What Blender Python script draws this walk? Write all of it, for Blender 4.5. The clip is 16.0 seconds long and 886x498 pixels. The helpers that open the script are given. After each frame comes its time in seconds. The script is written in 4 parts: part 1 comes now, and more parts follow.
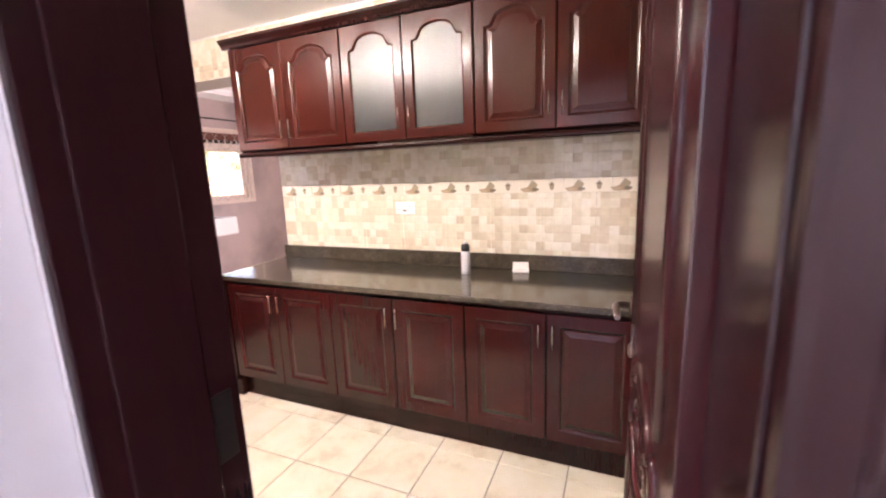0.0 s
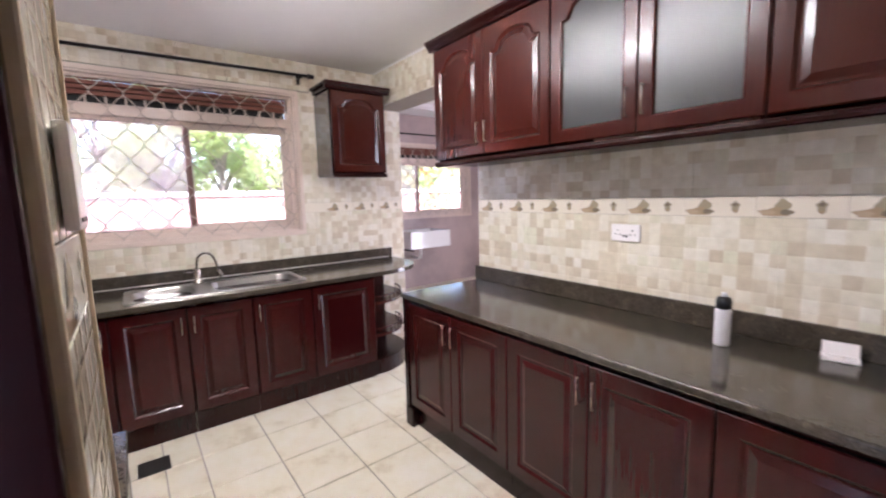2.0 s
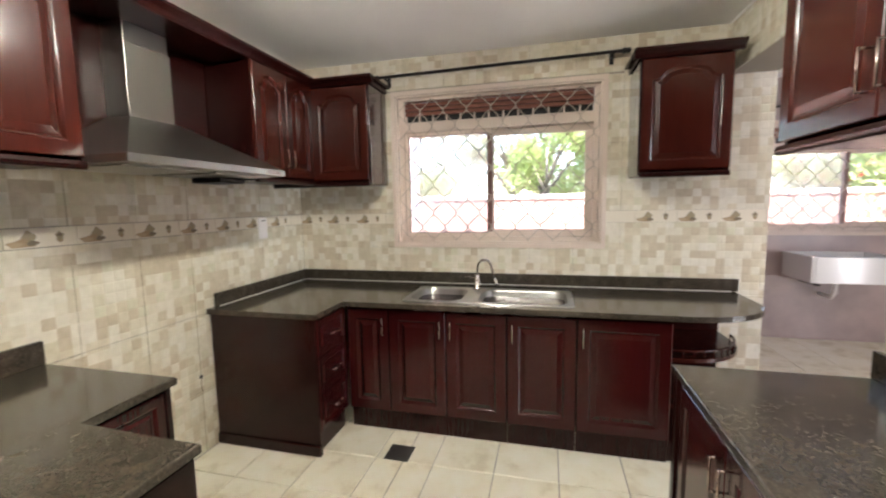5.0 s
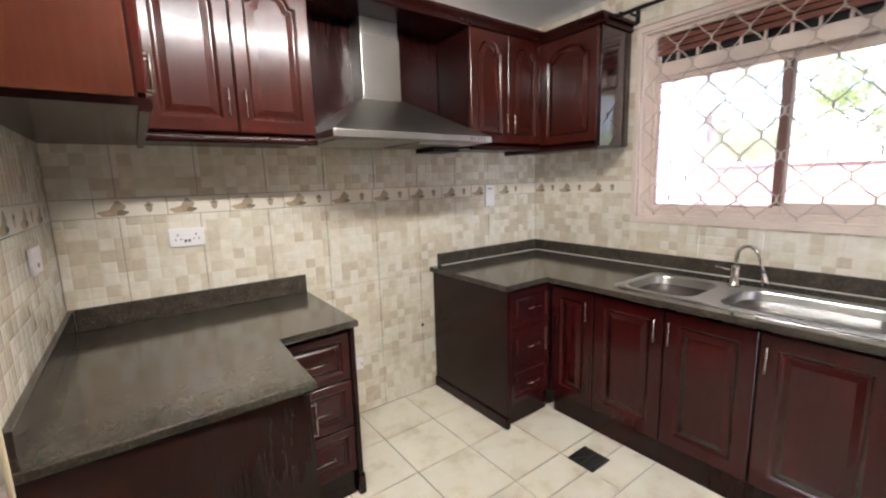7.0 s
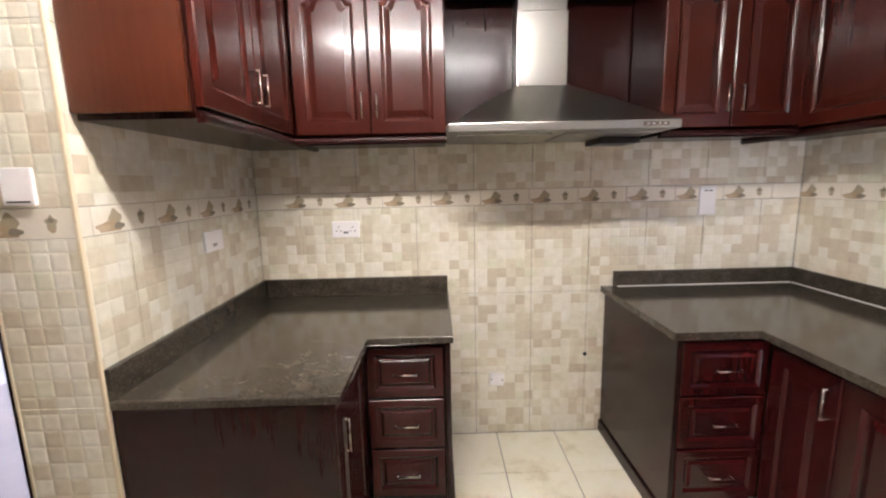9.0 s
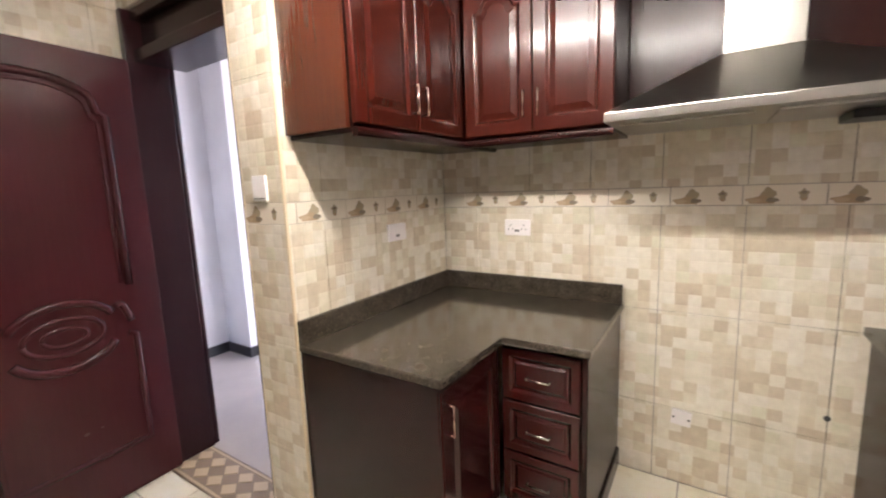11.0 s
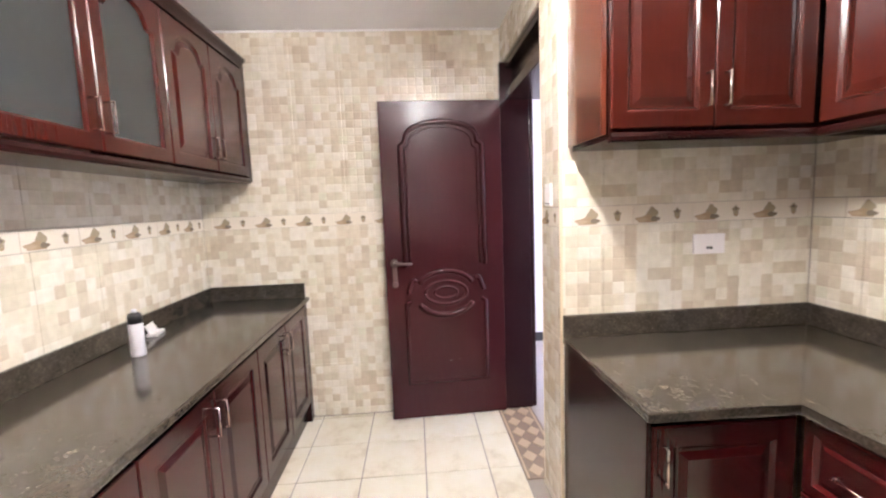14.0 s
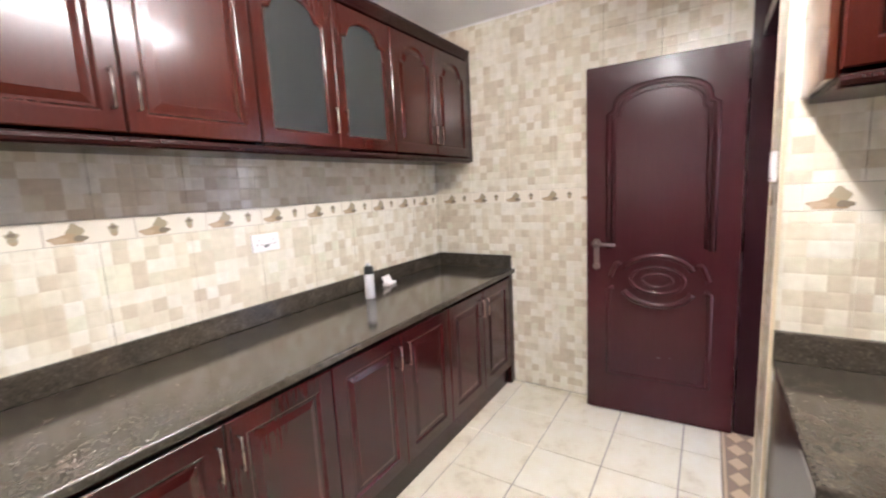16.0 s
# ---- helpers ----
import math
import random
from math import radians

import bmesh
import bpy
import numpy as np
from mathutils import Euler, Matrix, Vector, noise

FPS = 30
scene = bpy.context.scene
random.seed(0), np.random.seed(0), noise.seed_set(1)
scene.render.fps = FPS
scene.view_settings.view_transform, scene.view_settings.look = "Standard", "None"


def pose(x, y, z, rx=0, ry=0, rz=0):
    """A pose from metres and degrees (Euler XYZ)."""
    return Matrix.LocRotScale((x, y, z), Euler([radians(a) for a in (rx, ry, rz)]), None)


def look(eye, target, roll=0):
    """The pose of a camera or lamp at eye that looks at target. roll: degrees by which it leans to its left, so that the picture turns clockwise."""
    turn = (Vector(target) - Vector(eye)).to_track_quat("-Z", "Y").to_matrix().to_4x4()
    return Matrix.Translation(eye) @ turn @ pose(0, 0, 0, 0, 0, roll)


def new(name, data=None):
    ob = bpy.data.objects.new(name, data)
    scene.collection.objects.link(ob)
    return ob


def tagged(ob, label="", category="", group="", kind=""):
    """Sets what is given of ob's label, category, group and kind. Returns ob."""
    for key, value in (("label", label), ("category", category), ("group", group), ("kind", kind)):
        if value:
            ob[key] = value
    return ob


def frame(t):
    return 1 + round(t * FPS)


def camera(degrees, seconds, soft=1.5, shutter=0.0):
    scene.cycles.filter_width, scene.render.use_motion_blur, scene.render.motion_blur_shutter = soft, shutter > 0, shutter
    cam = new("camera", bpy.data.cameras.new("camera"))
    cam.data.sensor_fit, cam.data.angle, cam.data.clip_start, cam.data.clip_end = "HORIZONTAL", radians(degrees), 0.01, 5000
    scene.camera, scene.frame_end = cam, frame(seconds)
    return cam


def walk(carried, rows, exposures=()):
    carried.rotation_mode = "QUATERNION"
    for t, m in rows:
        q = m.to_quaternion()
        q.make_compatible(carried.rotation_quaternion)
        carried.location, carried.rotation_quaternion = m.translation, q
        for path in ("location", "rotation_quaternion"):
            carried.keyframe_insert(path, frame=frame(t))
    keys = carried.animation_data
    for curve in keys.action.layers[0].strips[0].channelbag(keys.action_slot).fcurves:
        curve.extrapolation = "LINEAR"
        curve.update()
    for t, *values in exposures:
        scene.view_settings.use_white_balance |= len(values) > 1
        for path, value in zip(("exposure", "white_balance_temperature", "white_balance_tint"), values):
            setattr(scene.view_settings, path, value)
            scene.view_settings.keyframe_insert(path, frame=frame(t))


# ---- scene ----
cam = camera(93.6, 16.0, soft=2.1, shutter=0.35)
PATH = [
    (0, (0.023, -0.008, 1.433), (-0.756, 1.796, 1.063), -2.3),
    (0.5, (-0.076, 0.167, 1.354), (-0.884, 1.967, 1.028), -1.6),
    (1, (-0.158, 0.28, 1.384), (-1.105, 2.013, 1.07), -1.3),
    (1.5, (-0.206, 0.441, 1.377), (-1.448, 1.984, 1.099), -1.4),
    (2, (-0.245, 0.551, 1.395), (-1.828, 1.746, 1.142), -1.5),
    (2.5, (-0.326, 0.706, 1.396), (-2.063, 1.68, 1.21), 0.9),
    (3, (-0.401, 0.867, 1.399), (-2.255, 1.59, 1.201), 1.1),
    (3.5, (-0.461, 0.961, 1.405), (-2.391, 1.444, 1.204), 0.8),
    (4, (-0.563, 1.094, 1.411), (-2.545, 1.276, 1.217), 0.4),
    (4.5, (-0.639, 1.242, 1.419), (-2.625, 1.103, 1.226), -0.2),
    (5, (-0.704, 1.361, 1.428), (-2.631, 0.872, 1.214), -1.0),
    (5.2, (-0.729, 1.416, 1.42), (-2.613, 0.782, 1.196), -1.3),
    (7.3, (-1.286, 1.656, 1.395), (-2.321, -0.023, 1.061), -1.6),
    (7.5, (-1.373, 1.647, 1.413), (-2.322, -0.08, 1.074), -1.5),
    (8, (-1.536, 1.638, 1.407), (-2.184, -0.226, 1.082), -1.3),
    (10.5, (-2.124, 1.483, 1.406), (-1.31, -0.323, 1.13), -1.9),
    (11, (-2.174, 1.47, 1.398), (-1.108, -0.197, 1.107), -2.1),
    (11.5, (-2.213, 1.396, 1.396), (-0.937, -0.116, 1.107), -1.9),
    (12, (-2.296, 1.292, 1.405), (-0.803, -0.008, 1.121), -2.2),
    (12.5, (-2.378, 1.247, 1.394), (-0.684, 0.211, 1.156), -2.3),
    (13, (-2.519, 1.209, 1.401), (-0.67, 0.479, 1.179), -2.2),
    (13.5, (-2.573, 1.174, 1.399), (-0.629, 0.756, 1.18), -2.1),
    (14, (-2.535, 1.089, 1.398), (-0.551, 0.963, 1.183), -2.2),
    (14.5, (-2.494, 1.002, 1.394), (-0.511, 1.144, 1.17), -2.3),
    (15, (-2.479, 0.921, 1.396), (-0.537, 1.336, 1.159), -2.6),
    (15.5, (-2.471, 0.771, 1.4), (-0.624, 1.493, 1.142), -2.8),
    (16, (-2.469, 0.685, 1.405), (-0.803, 1.753, 1.118), -3.0),
]
EXPOSURES = [(0, 3.38, 6750, 30), (0.5, 3.44, 6650, 29), (1, 3.36, 6270, 27), (1.5, 3.19, 5850, 25), (2.5, 2.45, 5930, 25), (3.5, 2.61, 6180, 21), (5, 2.59, 6330, 12), (7.5, 2.78, 5930, 18), (11, 2.91, 6420, 20), (12.5, 3.15, 6140, 18), (14.5, 3.37, 6040, 24), (16, 3.17, 5940, 21)]
walk(cam, [(t, look(eye, target, roll)) for t, eye, target, roll in PATH], EXPOSURES)
SKY, SUN, TUBE = 0.15, 5.0, 44.0

# ---- daylight, lamp, exposure ----
world = bpy.data.worlds.new("sky")
scene.world = world
world.use_nodes = True
_wn = world.node_tree
_sky = _wn.nodes.new("ShaderNodeTexSky")
_sky.sky_type = "NISHITA"
_sky.sun_disc = False
_sky.sun_elevation, _sky.sun_rotation = radians(50), radians(77)
_bg = _wn.nodes["Background"]
_bg.inputs["Strength"].default_value = SKY
_wn.links.new(_sky.outputs[0], _bg.inputs["Color"])

sun = new("sun", bpy.data.lights.new("sun", "SUN"))
sun.data.energy, sun.data.angle, sun.data.color = SUN, radians(0.5), (1.0, 0.95, 0.88)
sun.matrix_world = look((36, 8, 44), (0, 0, 0))


# added lamp, out of view, that brightens the hall in place of daylight
hall_light = new("hall_fill_lamp", bpy.data.lights.new("hall_fill_lamp", "AREA"))
hall_light.data.shape, hall_light.data.size, hall_light.data.size_y = "RECTANGLE", 1.25, 2.2
hall_light.data.energy, hall_light.data.color = 2.5, (0.86, 0.90, 1.0)
hall_light.matrix_world = look((-0.78, -1.62, 1.28), (1.4, -1.2, 1.25))


# lamp added out of view to brighten the utility room
utility_light = new("utility_fill_lamp", bpy.data.lights.new("utility_fill_lamp", "AREA"))
utility_light.data.shape, utility_light.data.size, utility_light.data.size_y = "RECTANGLE", 0.6, 2.2
utility_light.data.energy, utility_light.data.color = 14.0, (0.94, 0.95, 1.0)
utility_light.matrix_world = look((-1.68, 5.96, 1.18), (-2.2, 3.0, 1.0))


# ---- materials ----
def mat(name, color=(0.8, 0.8, 0.8), rough=0.5, metal=0.0, coat=0.0, spec=0.5):
    m = bpy.data.materials.new(name)
    m.use_nodes = True
    b = m.node_tree.nodes["Principled BSDF"]
    b.inputs["Base Color"].default_value = (*color, 1)
    b.inputs["Roughness"].default_value = rough
    b.inputs["Metallic"].default_value = metal
    b.inputs["Coat Weight"].default_value = coat
    b.inputs["Coat Roughness"].default_value = 0.13
    b.inputs["Specular IOR Level"].default_value = spec
    return m


class Net:
    """Small helper round a material's node tree."""

    def __init__(self, m):
        self.t = m.node_tree
        self.b = self.t.nodes["Principled BSDF"]

    def add(self, kind, **kw):
        n = self.t.nodes.new(kind)
        for k, v in kw.items():
            n.inputs[k.replace("_", " ")].default_value = v
        return n

    def link(self, a, b):
        self.t.links.new(a, b)

    def math(self, op, a, b=0.0, c=0.0):
        n = self.t.nodes.new("ShaderNodeMath")
        n.operation = op
        for i, v in enumerate((a, b, c)):
            if isinstance(v, (int, float)):
                n.inputs[i].default_value = v
            else:
                self.link(v, n.inputs[i])
        return n.outputs[0]

    def ramp(self, fac, stops):
        n = self.t.nodes.new("ShaderNodeValToRGB")
        els = n.color_ramp.elements
        while len(els) < len(stops):
            els.new(0.5)
        for e, (p, c) in zip(els, stops):
            e.position, e.color = p, (*c, 1)
        self.link(fac, n.inputs[0])
        return n.outputs[0]

    def mix(self, fac, a, b, blend="MIX"):
        n = self.t.nodes.new("ShaderNodeMix")
        n.data_type, n.blend_type = "RGBA", blend
        for s, v in ((n.inputs[0], fac), (n.inputs[6], a), (n.inputs[7], b)):
            if isinstance(v, (int, float)):
                s.default_value = v
            elif isinstance(v, tuple):
                s.default_value = (*v, 1)
            else:
                self.link(v, s)
        return n.outputs[2]

    def noise(self, vec, scale, detail=4.0, rough=0.55):
        n = self.add("ShaderNodeTexNoise", Scale=scale, Detail=detail, Roughness=rough)
        self.link(vec, n.inputs["Vector"])
        return n.outputs["Fac"]

    def pos(self, sx=1, sy=1, sz=1):
        g = self.add("ShaderNodeNewGeometry")
        if sx == sy == sz == 1:
            return g.outputs["Position"]
        m = self.add("ShaderNodeMapping")
        m.inputs["Scale"].default_value = (sx, sy, sz)
        self.link(g.outputs["Position"], m.inputs["Vector"])
        return m.outputs[0]

    def bump(self, height, strength=0.2, dist=0.002):
        n = self.add("ShaderNodeBump", Strength=strength, Distance=dist)
        self.link(height, n.inputs["Height"])
        self.link(n.outputs[0], self.b.inputs["Normal"])

    def color(self, c):
        self.link(c, self.b.inputs["Base Color"])

    def rough(self, fac, lo, hi):
        n = self.t.nodes.new("ShaderNodeMapRange")
        n.inputs["To Min"].default_value, n.inputs["To Max"].default_value = lo, hi
        self.link(fac, n.inputs["Value"])
        self.link(n.outputs[0], self.b.inputs["Roughness"])


def wood(name, dark, light, rough, coat=0.5, along="z", spec=0.4):
    m = mat(name, dark, rough, 0, coat, spec)
    n = Net(m)
    s = {"z": (28, 28, 1.6), "x": (1.6, 28, 28), "y": (28, 1.6, 28)}[along]
    grain = n.noise(n.pos(*s), 3.0, 6, 0.65)
    wide = n.noise(n.pos(), 1.7, 3)
    f = n.math("MULTIPLY_ADD", wide, 0.5, n.math("MULTIPLY", grain, 0.5))
    n.color(n.ramp(f, [(0.22, dark), (0.80, light)]))
    n.rough(wide, rough * 0.8, rough * 1.35)
    n.bump(grain, 0.002, 0.001)
    return m


def painted(name, color, rough=0.55, bump=0.12, scale=35.0, dirt=0.1):
    m = mat(name, color, rough)
    n = Net(m)
    big = n.noise(n.pos(), 1.3, 5)
    fine = n.noise(n.pos(), scale, 4)
    low = tuple(c * (1 - dirt * 2) for c in color)
    n.color(n.ramp(big, [(0.3, low), (0.62, color)]))
    n.bump(fine, bump, 0.004)
    return m


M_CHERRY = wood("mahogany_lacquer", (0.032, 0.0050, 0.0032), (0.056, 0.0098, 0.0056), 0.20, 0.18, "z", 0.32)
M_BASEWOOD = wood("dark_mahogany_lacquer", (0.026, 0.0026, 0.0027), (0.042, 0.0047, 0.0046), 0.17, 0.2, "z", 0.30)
M_CARCASS = wood("mahogany_board", (0.014, 0.0026, 0.0022), (0.023, 0.0046, 0.0037), 0.22, 0.06, "z", 0.24)
M_ENDPANEL = wood("mahogany_end_panel", (0.052, 0.0115, 0.005), (0.088, 0.022, 0.009), 0.24)
M_POLISHED = wood("polished_mahogany", (0.016, 0.0030, 0.0026), (0.026, 0.0052, 0.0042), 0.06, 0.9, "z", 0.6)
M_DOOR = wood("dark_door_timber", (0.037, 0.0070, 0.0092), (0.057, 0.0112, 0.0136), 0.23, 0.10, "z", 0.30)
M_FRAME = wood("dark_frame_timber", (0.018, 0.0052, 0.0068), (0.029, 0.0085, 0.0100), 0.20, 0.06, "z", 0.26)
M_INSIDE = painted("cabinet_inside", (0.30, 0.20, 0.15), 0.6)
M_CEILING = painted("ceiling_plaster", (0.93, 0.92, 0.91), 0.65, 0.5, 14.0, 0.03)
M_PLASTER = painted("white_wall_paint", (0.80, 0.80, 0.82), 0.6, 0.1)
M_GROUT = painted("tile_grout", (0.34, 0.30, 0.25), 0.8)
M_MAUVE = painted("utility_wall_tile", (0.52, 0.42, 0.40), 0.30, 0.15, 14.0, 0.22)
M_WINFRAME = painted("beige_window_paint", (0.78, 0.66, 0.57), 0.4, 0.05)
M_GRILLE = painted("cream_grille_paint", (0.56, 0.48, 0.41), 0.45, 0.05)
M_STILE = painted("red_brown_stile", (0.20, 0.095, 0.075), 0.4, 0.05)
M_STEEL = mat("brushed_steel", (0.47, 0.465, 0.43), 0.30, 1.0)
_n = Net(M_STEEL)
_n.bump(_n.noise(_n.pos(2, 2, 260), 3.0, 3), 0.05, 0.001)
M_SINK = mat("sink_steel", (0.40, 0.40, 0.38), 0.28, 1.0)
M_CHROME = mat("satin_chrome", (0.50, 0.45, 0.40), 0.26, 1.0)
M_HANDLE = mat("satin_nickel", (0.44, 0.38, 0.34), 0.26, 1.0)
M_BRONZE = mat("dull_bronze", (0.22, 0.17, 0.15), 0.38, 1.0)
M_BLACKMETAL = mat("black_metal", (0.02, 0.018, 0.018), 0.4, 0.6)
M_PLASTIC = mat("white_plastic", (0.88, 0.85, 0.84), 0.30)
M_DARKHOLE = mat("dark_slot", (0.015, 0.015, 0.015), 0.6)
M_CERAMIC = mat("white_ceramic", (0.82, 0.82, 0.80), 0.12)
M_BOTTLE = mat("white_bottle", (0.74, 0.74, 0.76), 0.3)
M_CAP = mat("black_cap", (0.02, 0.02, 0.022), 0.35)
M_SKIRT = mat("dark_skirting", (0.03, 0.03, 0.035), 0.35)
M_TRIM = painted("cream_corner_trim", (0.78, 0.66, 0.45), 0.35, 0.03)
M_BLOB_BROWN = mat("motif_brown", (0.42, 0.31, 0.19), 0.2)
M_BLOB_OLIVE = mat("motif_olive", (0.38, 0.32, 0.21), 0.2)
M_BLOB_TAN = mat("motif_tan", (0.50, 0.38, 0.25), 0.2)
M_BLOB_DARK = mat("motif_dark", (0.22, 0.18, 0.13), 0.2)
M_LOUVRE = wood("red_brown_slats", (0.16, 0.055, 0.035), (0.27, 0.10, 0.065), 0.5, 0.0, "y")


def granite():
    """Dark brown granite: black grains, brown clouds and scattered tan flecks of about a centimetre."""
    m = mat("dark_granite", (0.03, 0.025, 0.02), 0.12, 0, 0.08, 0.5)
    n = Net(m)
    p = n.pos()
    v = n.add("ShaderNodeTexVoronoi", Scale=170.0)
    n.link(p, v.inputs["Vector"])
    cells = n.ramp(v.outputs["Color"], [(0.15, (0.026, 0.022, 0.017)), (0.6, (0.060, 0.049, 0.036)), (0.95, (0.11, 0.090, 0.065))])
    cloud = n.ramp(n.noise(p, 16.0, 5, 0.65), [(0.36, (0.030, 0.025, 0.020)), (0.55, (0.062, 0.051, 0.037)), (0.72, (0.12, 0.095, 0.066))])
    base = n.mix(0.55, cells, cloud)
    fl = n.add("ShaderNodeTexVoronoi", Scale=62.0, Randomness=1.0)
    n.link(p, fl.inputs["Vector"])
    edge = n.math("ADD", fl.outputs["Distance"], n.math("MULTIPLY", n.noise(p, 110.0, 4, 0.7), 0.9))
    spot = n.ramp(edge, [(0.42, (1, 1, 1)), (0.72, (0, 0, 0))])
    sep = n.add("ShaderNodeSeparateColor")
    n.link(fl.outputs["Color"], sep.inputs[0])
    keep = n.math("GREATER_THAN", sep.outputs[0], 0.60)
    n.color(n.mix(n.math("MULTIPLY", n.math("MULTIPLY", spot, keep), 0.5), base, (0.20, 0.155, 0.105)))
    n.rough(n.noise(p, 6.0), 0.09, 0.17)
    return m


def wall_tile():
    """Glazed tile with a moulded patchwork of small pillowed squares in creams, beiges and tans."""
    m = mat("patchwork_tile", (0.7, 0.62, 0.48), 0.16, spec=0.65)
    n = Net(m)
    sep = n.add("ShaderNodeSeparateXYZ")
    n.link(n.pos(), sep.inputs[0])
    u = n.math("ADD", sep.outputs[0], sep.outputs[1])
    w = sep.outputs[2]
    wob = n.math("MULTIPLY", n.math("SUBTRACT", n.noise(n.pos(), 7.0, 1), 0.5), 0.012)

    drift = n.math("MULTIPLY", wob, 0.25)

    def cell(size):
        iu = n.math("FLOOR", n.math("DIVIDE", n.math("ADD", u, drift), size))
        iv = n.math("FLOOR", n.math("DIVIDE", n.math("ADD", w, drift), size))
        c = n.add("ShaderNodeCombineXYZ")
        n.link(iu, c.inputs[0])
        n.link(iv, c.inputs[1])
        wn = n.add("ShaderNodeTexWhiteNoise")
        n.link(c.outputs[0], wn.inputs["Vector"])
        return wn.outputs["Value"]

    small = cell(0.05)
    big = cell(0.10)
    pick = n.math("GREATER_THAN", big, 0.86)
    val = n.math("ADD", n.math("MULTIPLY", small, n.math("SUBTRACT", 1.0, pick)), n.math("MULTIPLY", n.math("FRACT", n.math("MULTIPLY", big, 37.0)), pick))

    def edge(a):
        f = n.math("FRACT", n.math("DIVIDE", n.math("ADD", a, drift), 0.05))
        return n.math("MINIMUM", f, n.math("SUBTRACT", 1.0, f))
    near = n.math("SUBTRACT", 1.0, n.math("MINIMUM", n.math("MULTIPLY", n.math("MINIMUM", edge(u), edge(w)), 4.5), 1.0))
    h = n.math("SUBTRACT", 1.0, n.math("MULTIPLY", near, near))
    col = n.ramp(val, [(0.0, TILE[0]), (0.35, TILE[1]), (0.62, TILE[2]), (0.84, TILE[3]), (1.0, TILE[4])])
    soft = n.ramp(n.noise(n.pos(), 26.0, 4), [(0.3, (0.86, 0.85, 0.82)), (0.7, (1, 1, 1))])
    n.color(n.mix(1.0, col, soft, "MULTIPLY"))
    n.rough(n.noise(n.pos(), 40.0, 2), 0.04, 0.12)
    n.bump(n.math("ADD", h, n.math("MULTIPLY", n.noise(n.pos(), 22.0, 2), 0.35)), 0.48, 0.0022)
    return m


def floor_tile():
    m = mat("cream_floor_tile", (0.7, 0.65, 0.5), 0.22)
    n = Net(m)
    info = n.add("ShaderNodeObjectInfo")
    sh = n.add("ShaderNodeVectorMath")
    sh.operation = "MULTIPLY_ADD"
    c = n.add("ShaderNodeCombineXYZ")
    for i in range(3):
        n.link(info.outputs["Random"], c.inputs[i])
    n.link(c.outputs[0], sh.inputs[0])
    sh.inputs[1].default_value = (7, 5, 3)
    n.link(n.pos(), sh.inputs[2])
    veins = n.noise(sh.outputs[0], 5.5, 7, 0.62)
    blot = n.noise(sh.outputs[0], 2.2, 3)
    col = n.ramp(veins, [(0.33, (0.66, 0.59, 0.43)), (0.47, (0.82, 0.77, 0.61)), (0.66, (0.86, 0.83, 0.71))])
    n.color(n.mix(n.math("MULTIPLY", blot, 0.35), col, (0.68, 0.63, 0.47)))
    n.rough(veins, 0.16, 0.30)
    n.bump(veins, 0.05, 0.002)
    return m


TILE = [(0.88, 0.84, 0.74), (0.84, 0.79, 0.66), (0.77, 0.70, 0.55), (0.66, 0.57, 0.43), (0.80, 0.78, 0.62)]
M_GRANITE, M_TILE, M_FLOOR = granite(), wall_tile(), floor_tile()
M_BORDER = painted("border_tile_glaze", (0.84, 0.78, 0.66), 0.16, 0.1, 35.0, 0.04)


def clear_glass(name, color=(1, 1, 1), rough=0.0, trans=1.0):
    m = mat(name, color, rough)
    b = m.node_tree.nodes["Principled BSDF"]
    b.inputs["Transmission Weight"].default_value = trans
    b.inputs["IOR"].default_value = 1.45
    return m


M_GLASS = clear_glass("window_glass")
M_SCREEN = mat("insect_screen", (0.5, 0.42, 0.42), 0.7)
_n = Net(M_SCREEN)
_tp = _n.add("ShaderNodeBsdfTransparent")
_mx = _n.add("ShaderNodeMixShader")
_mx.inputs[0].default_value = 0.32
_tl = _n.add("ShaderNodeBsdfTranslucent")
_tl.inputs["Color"].default_value = (0.88, 0.74, 0.72, 1)
_n.link(_tp.outputs[0], _mx.inputs[1])
_n.link(_tl.outputs[0], _mx.inputs[2])
_n.link(_mx.outputs[0], M_SCREEN.node_tree.nodes["Material Output"].inputs["Surface"])
M_FROST = clear_glass("frosted_glass", (0.36, 0.40, 0.39), 0.29, 0.95)
M_FROST.node_tree.nodes["Principled BSDF"].inputs["Coat Weight"].default_value = 0.0
M_FROST.node_tree.nodes["Principled BSDF"].inputs["Specular IOR Level"].default_value = 0.42
_n = Net(M_FROST)
_n.bump(_n.noise(_n.pos(1, 1, 0.6), 60.0, 5, 0.7), 0.40, 0.002)


# ---- mesh helpers ----
def add_box(bm, x0, x1, y0, y1, z0, z1, bev=0.0, mi=0):
    x0, x1, y0, y1, z0, z1 = min(x0, x1), max(x0, x1), min(y0, y1), max(y0, y1), min(z0, z1), max(z0, z1)
    v = [bm.verts.new(c) for c in ((x0, y0, z0), (x1, y0, z0), (x1, y1, z0), (x0, y1, z0), (x0, y0, z1), (x1, y0, z1), (x1, y1, z1), (x0, y1, z1))]
    fs = [bm.faces.new([v[i] for i in q]) for q in ((3, 2, 1, 0), (4, 5, 6, 7), (0, 1, 5, 4), (1, 2, 6, 5), (2, 3, 7, 6), (3, 0, 4, 7))]
    for f in fs:
        f.material_index = mi
    if bev:
        edges = list({e for f in fs for e in f.edges})
        r = bmesh.ops.bevel(bm, geom=edges, offset=bev, segments=2, affect="EDGES", profile=0.6)
        for f in r["faces"]:
            f.material_index = mi
    return bm


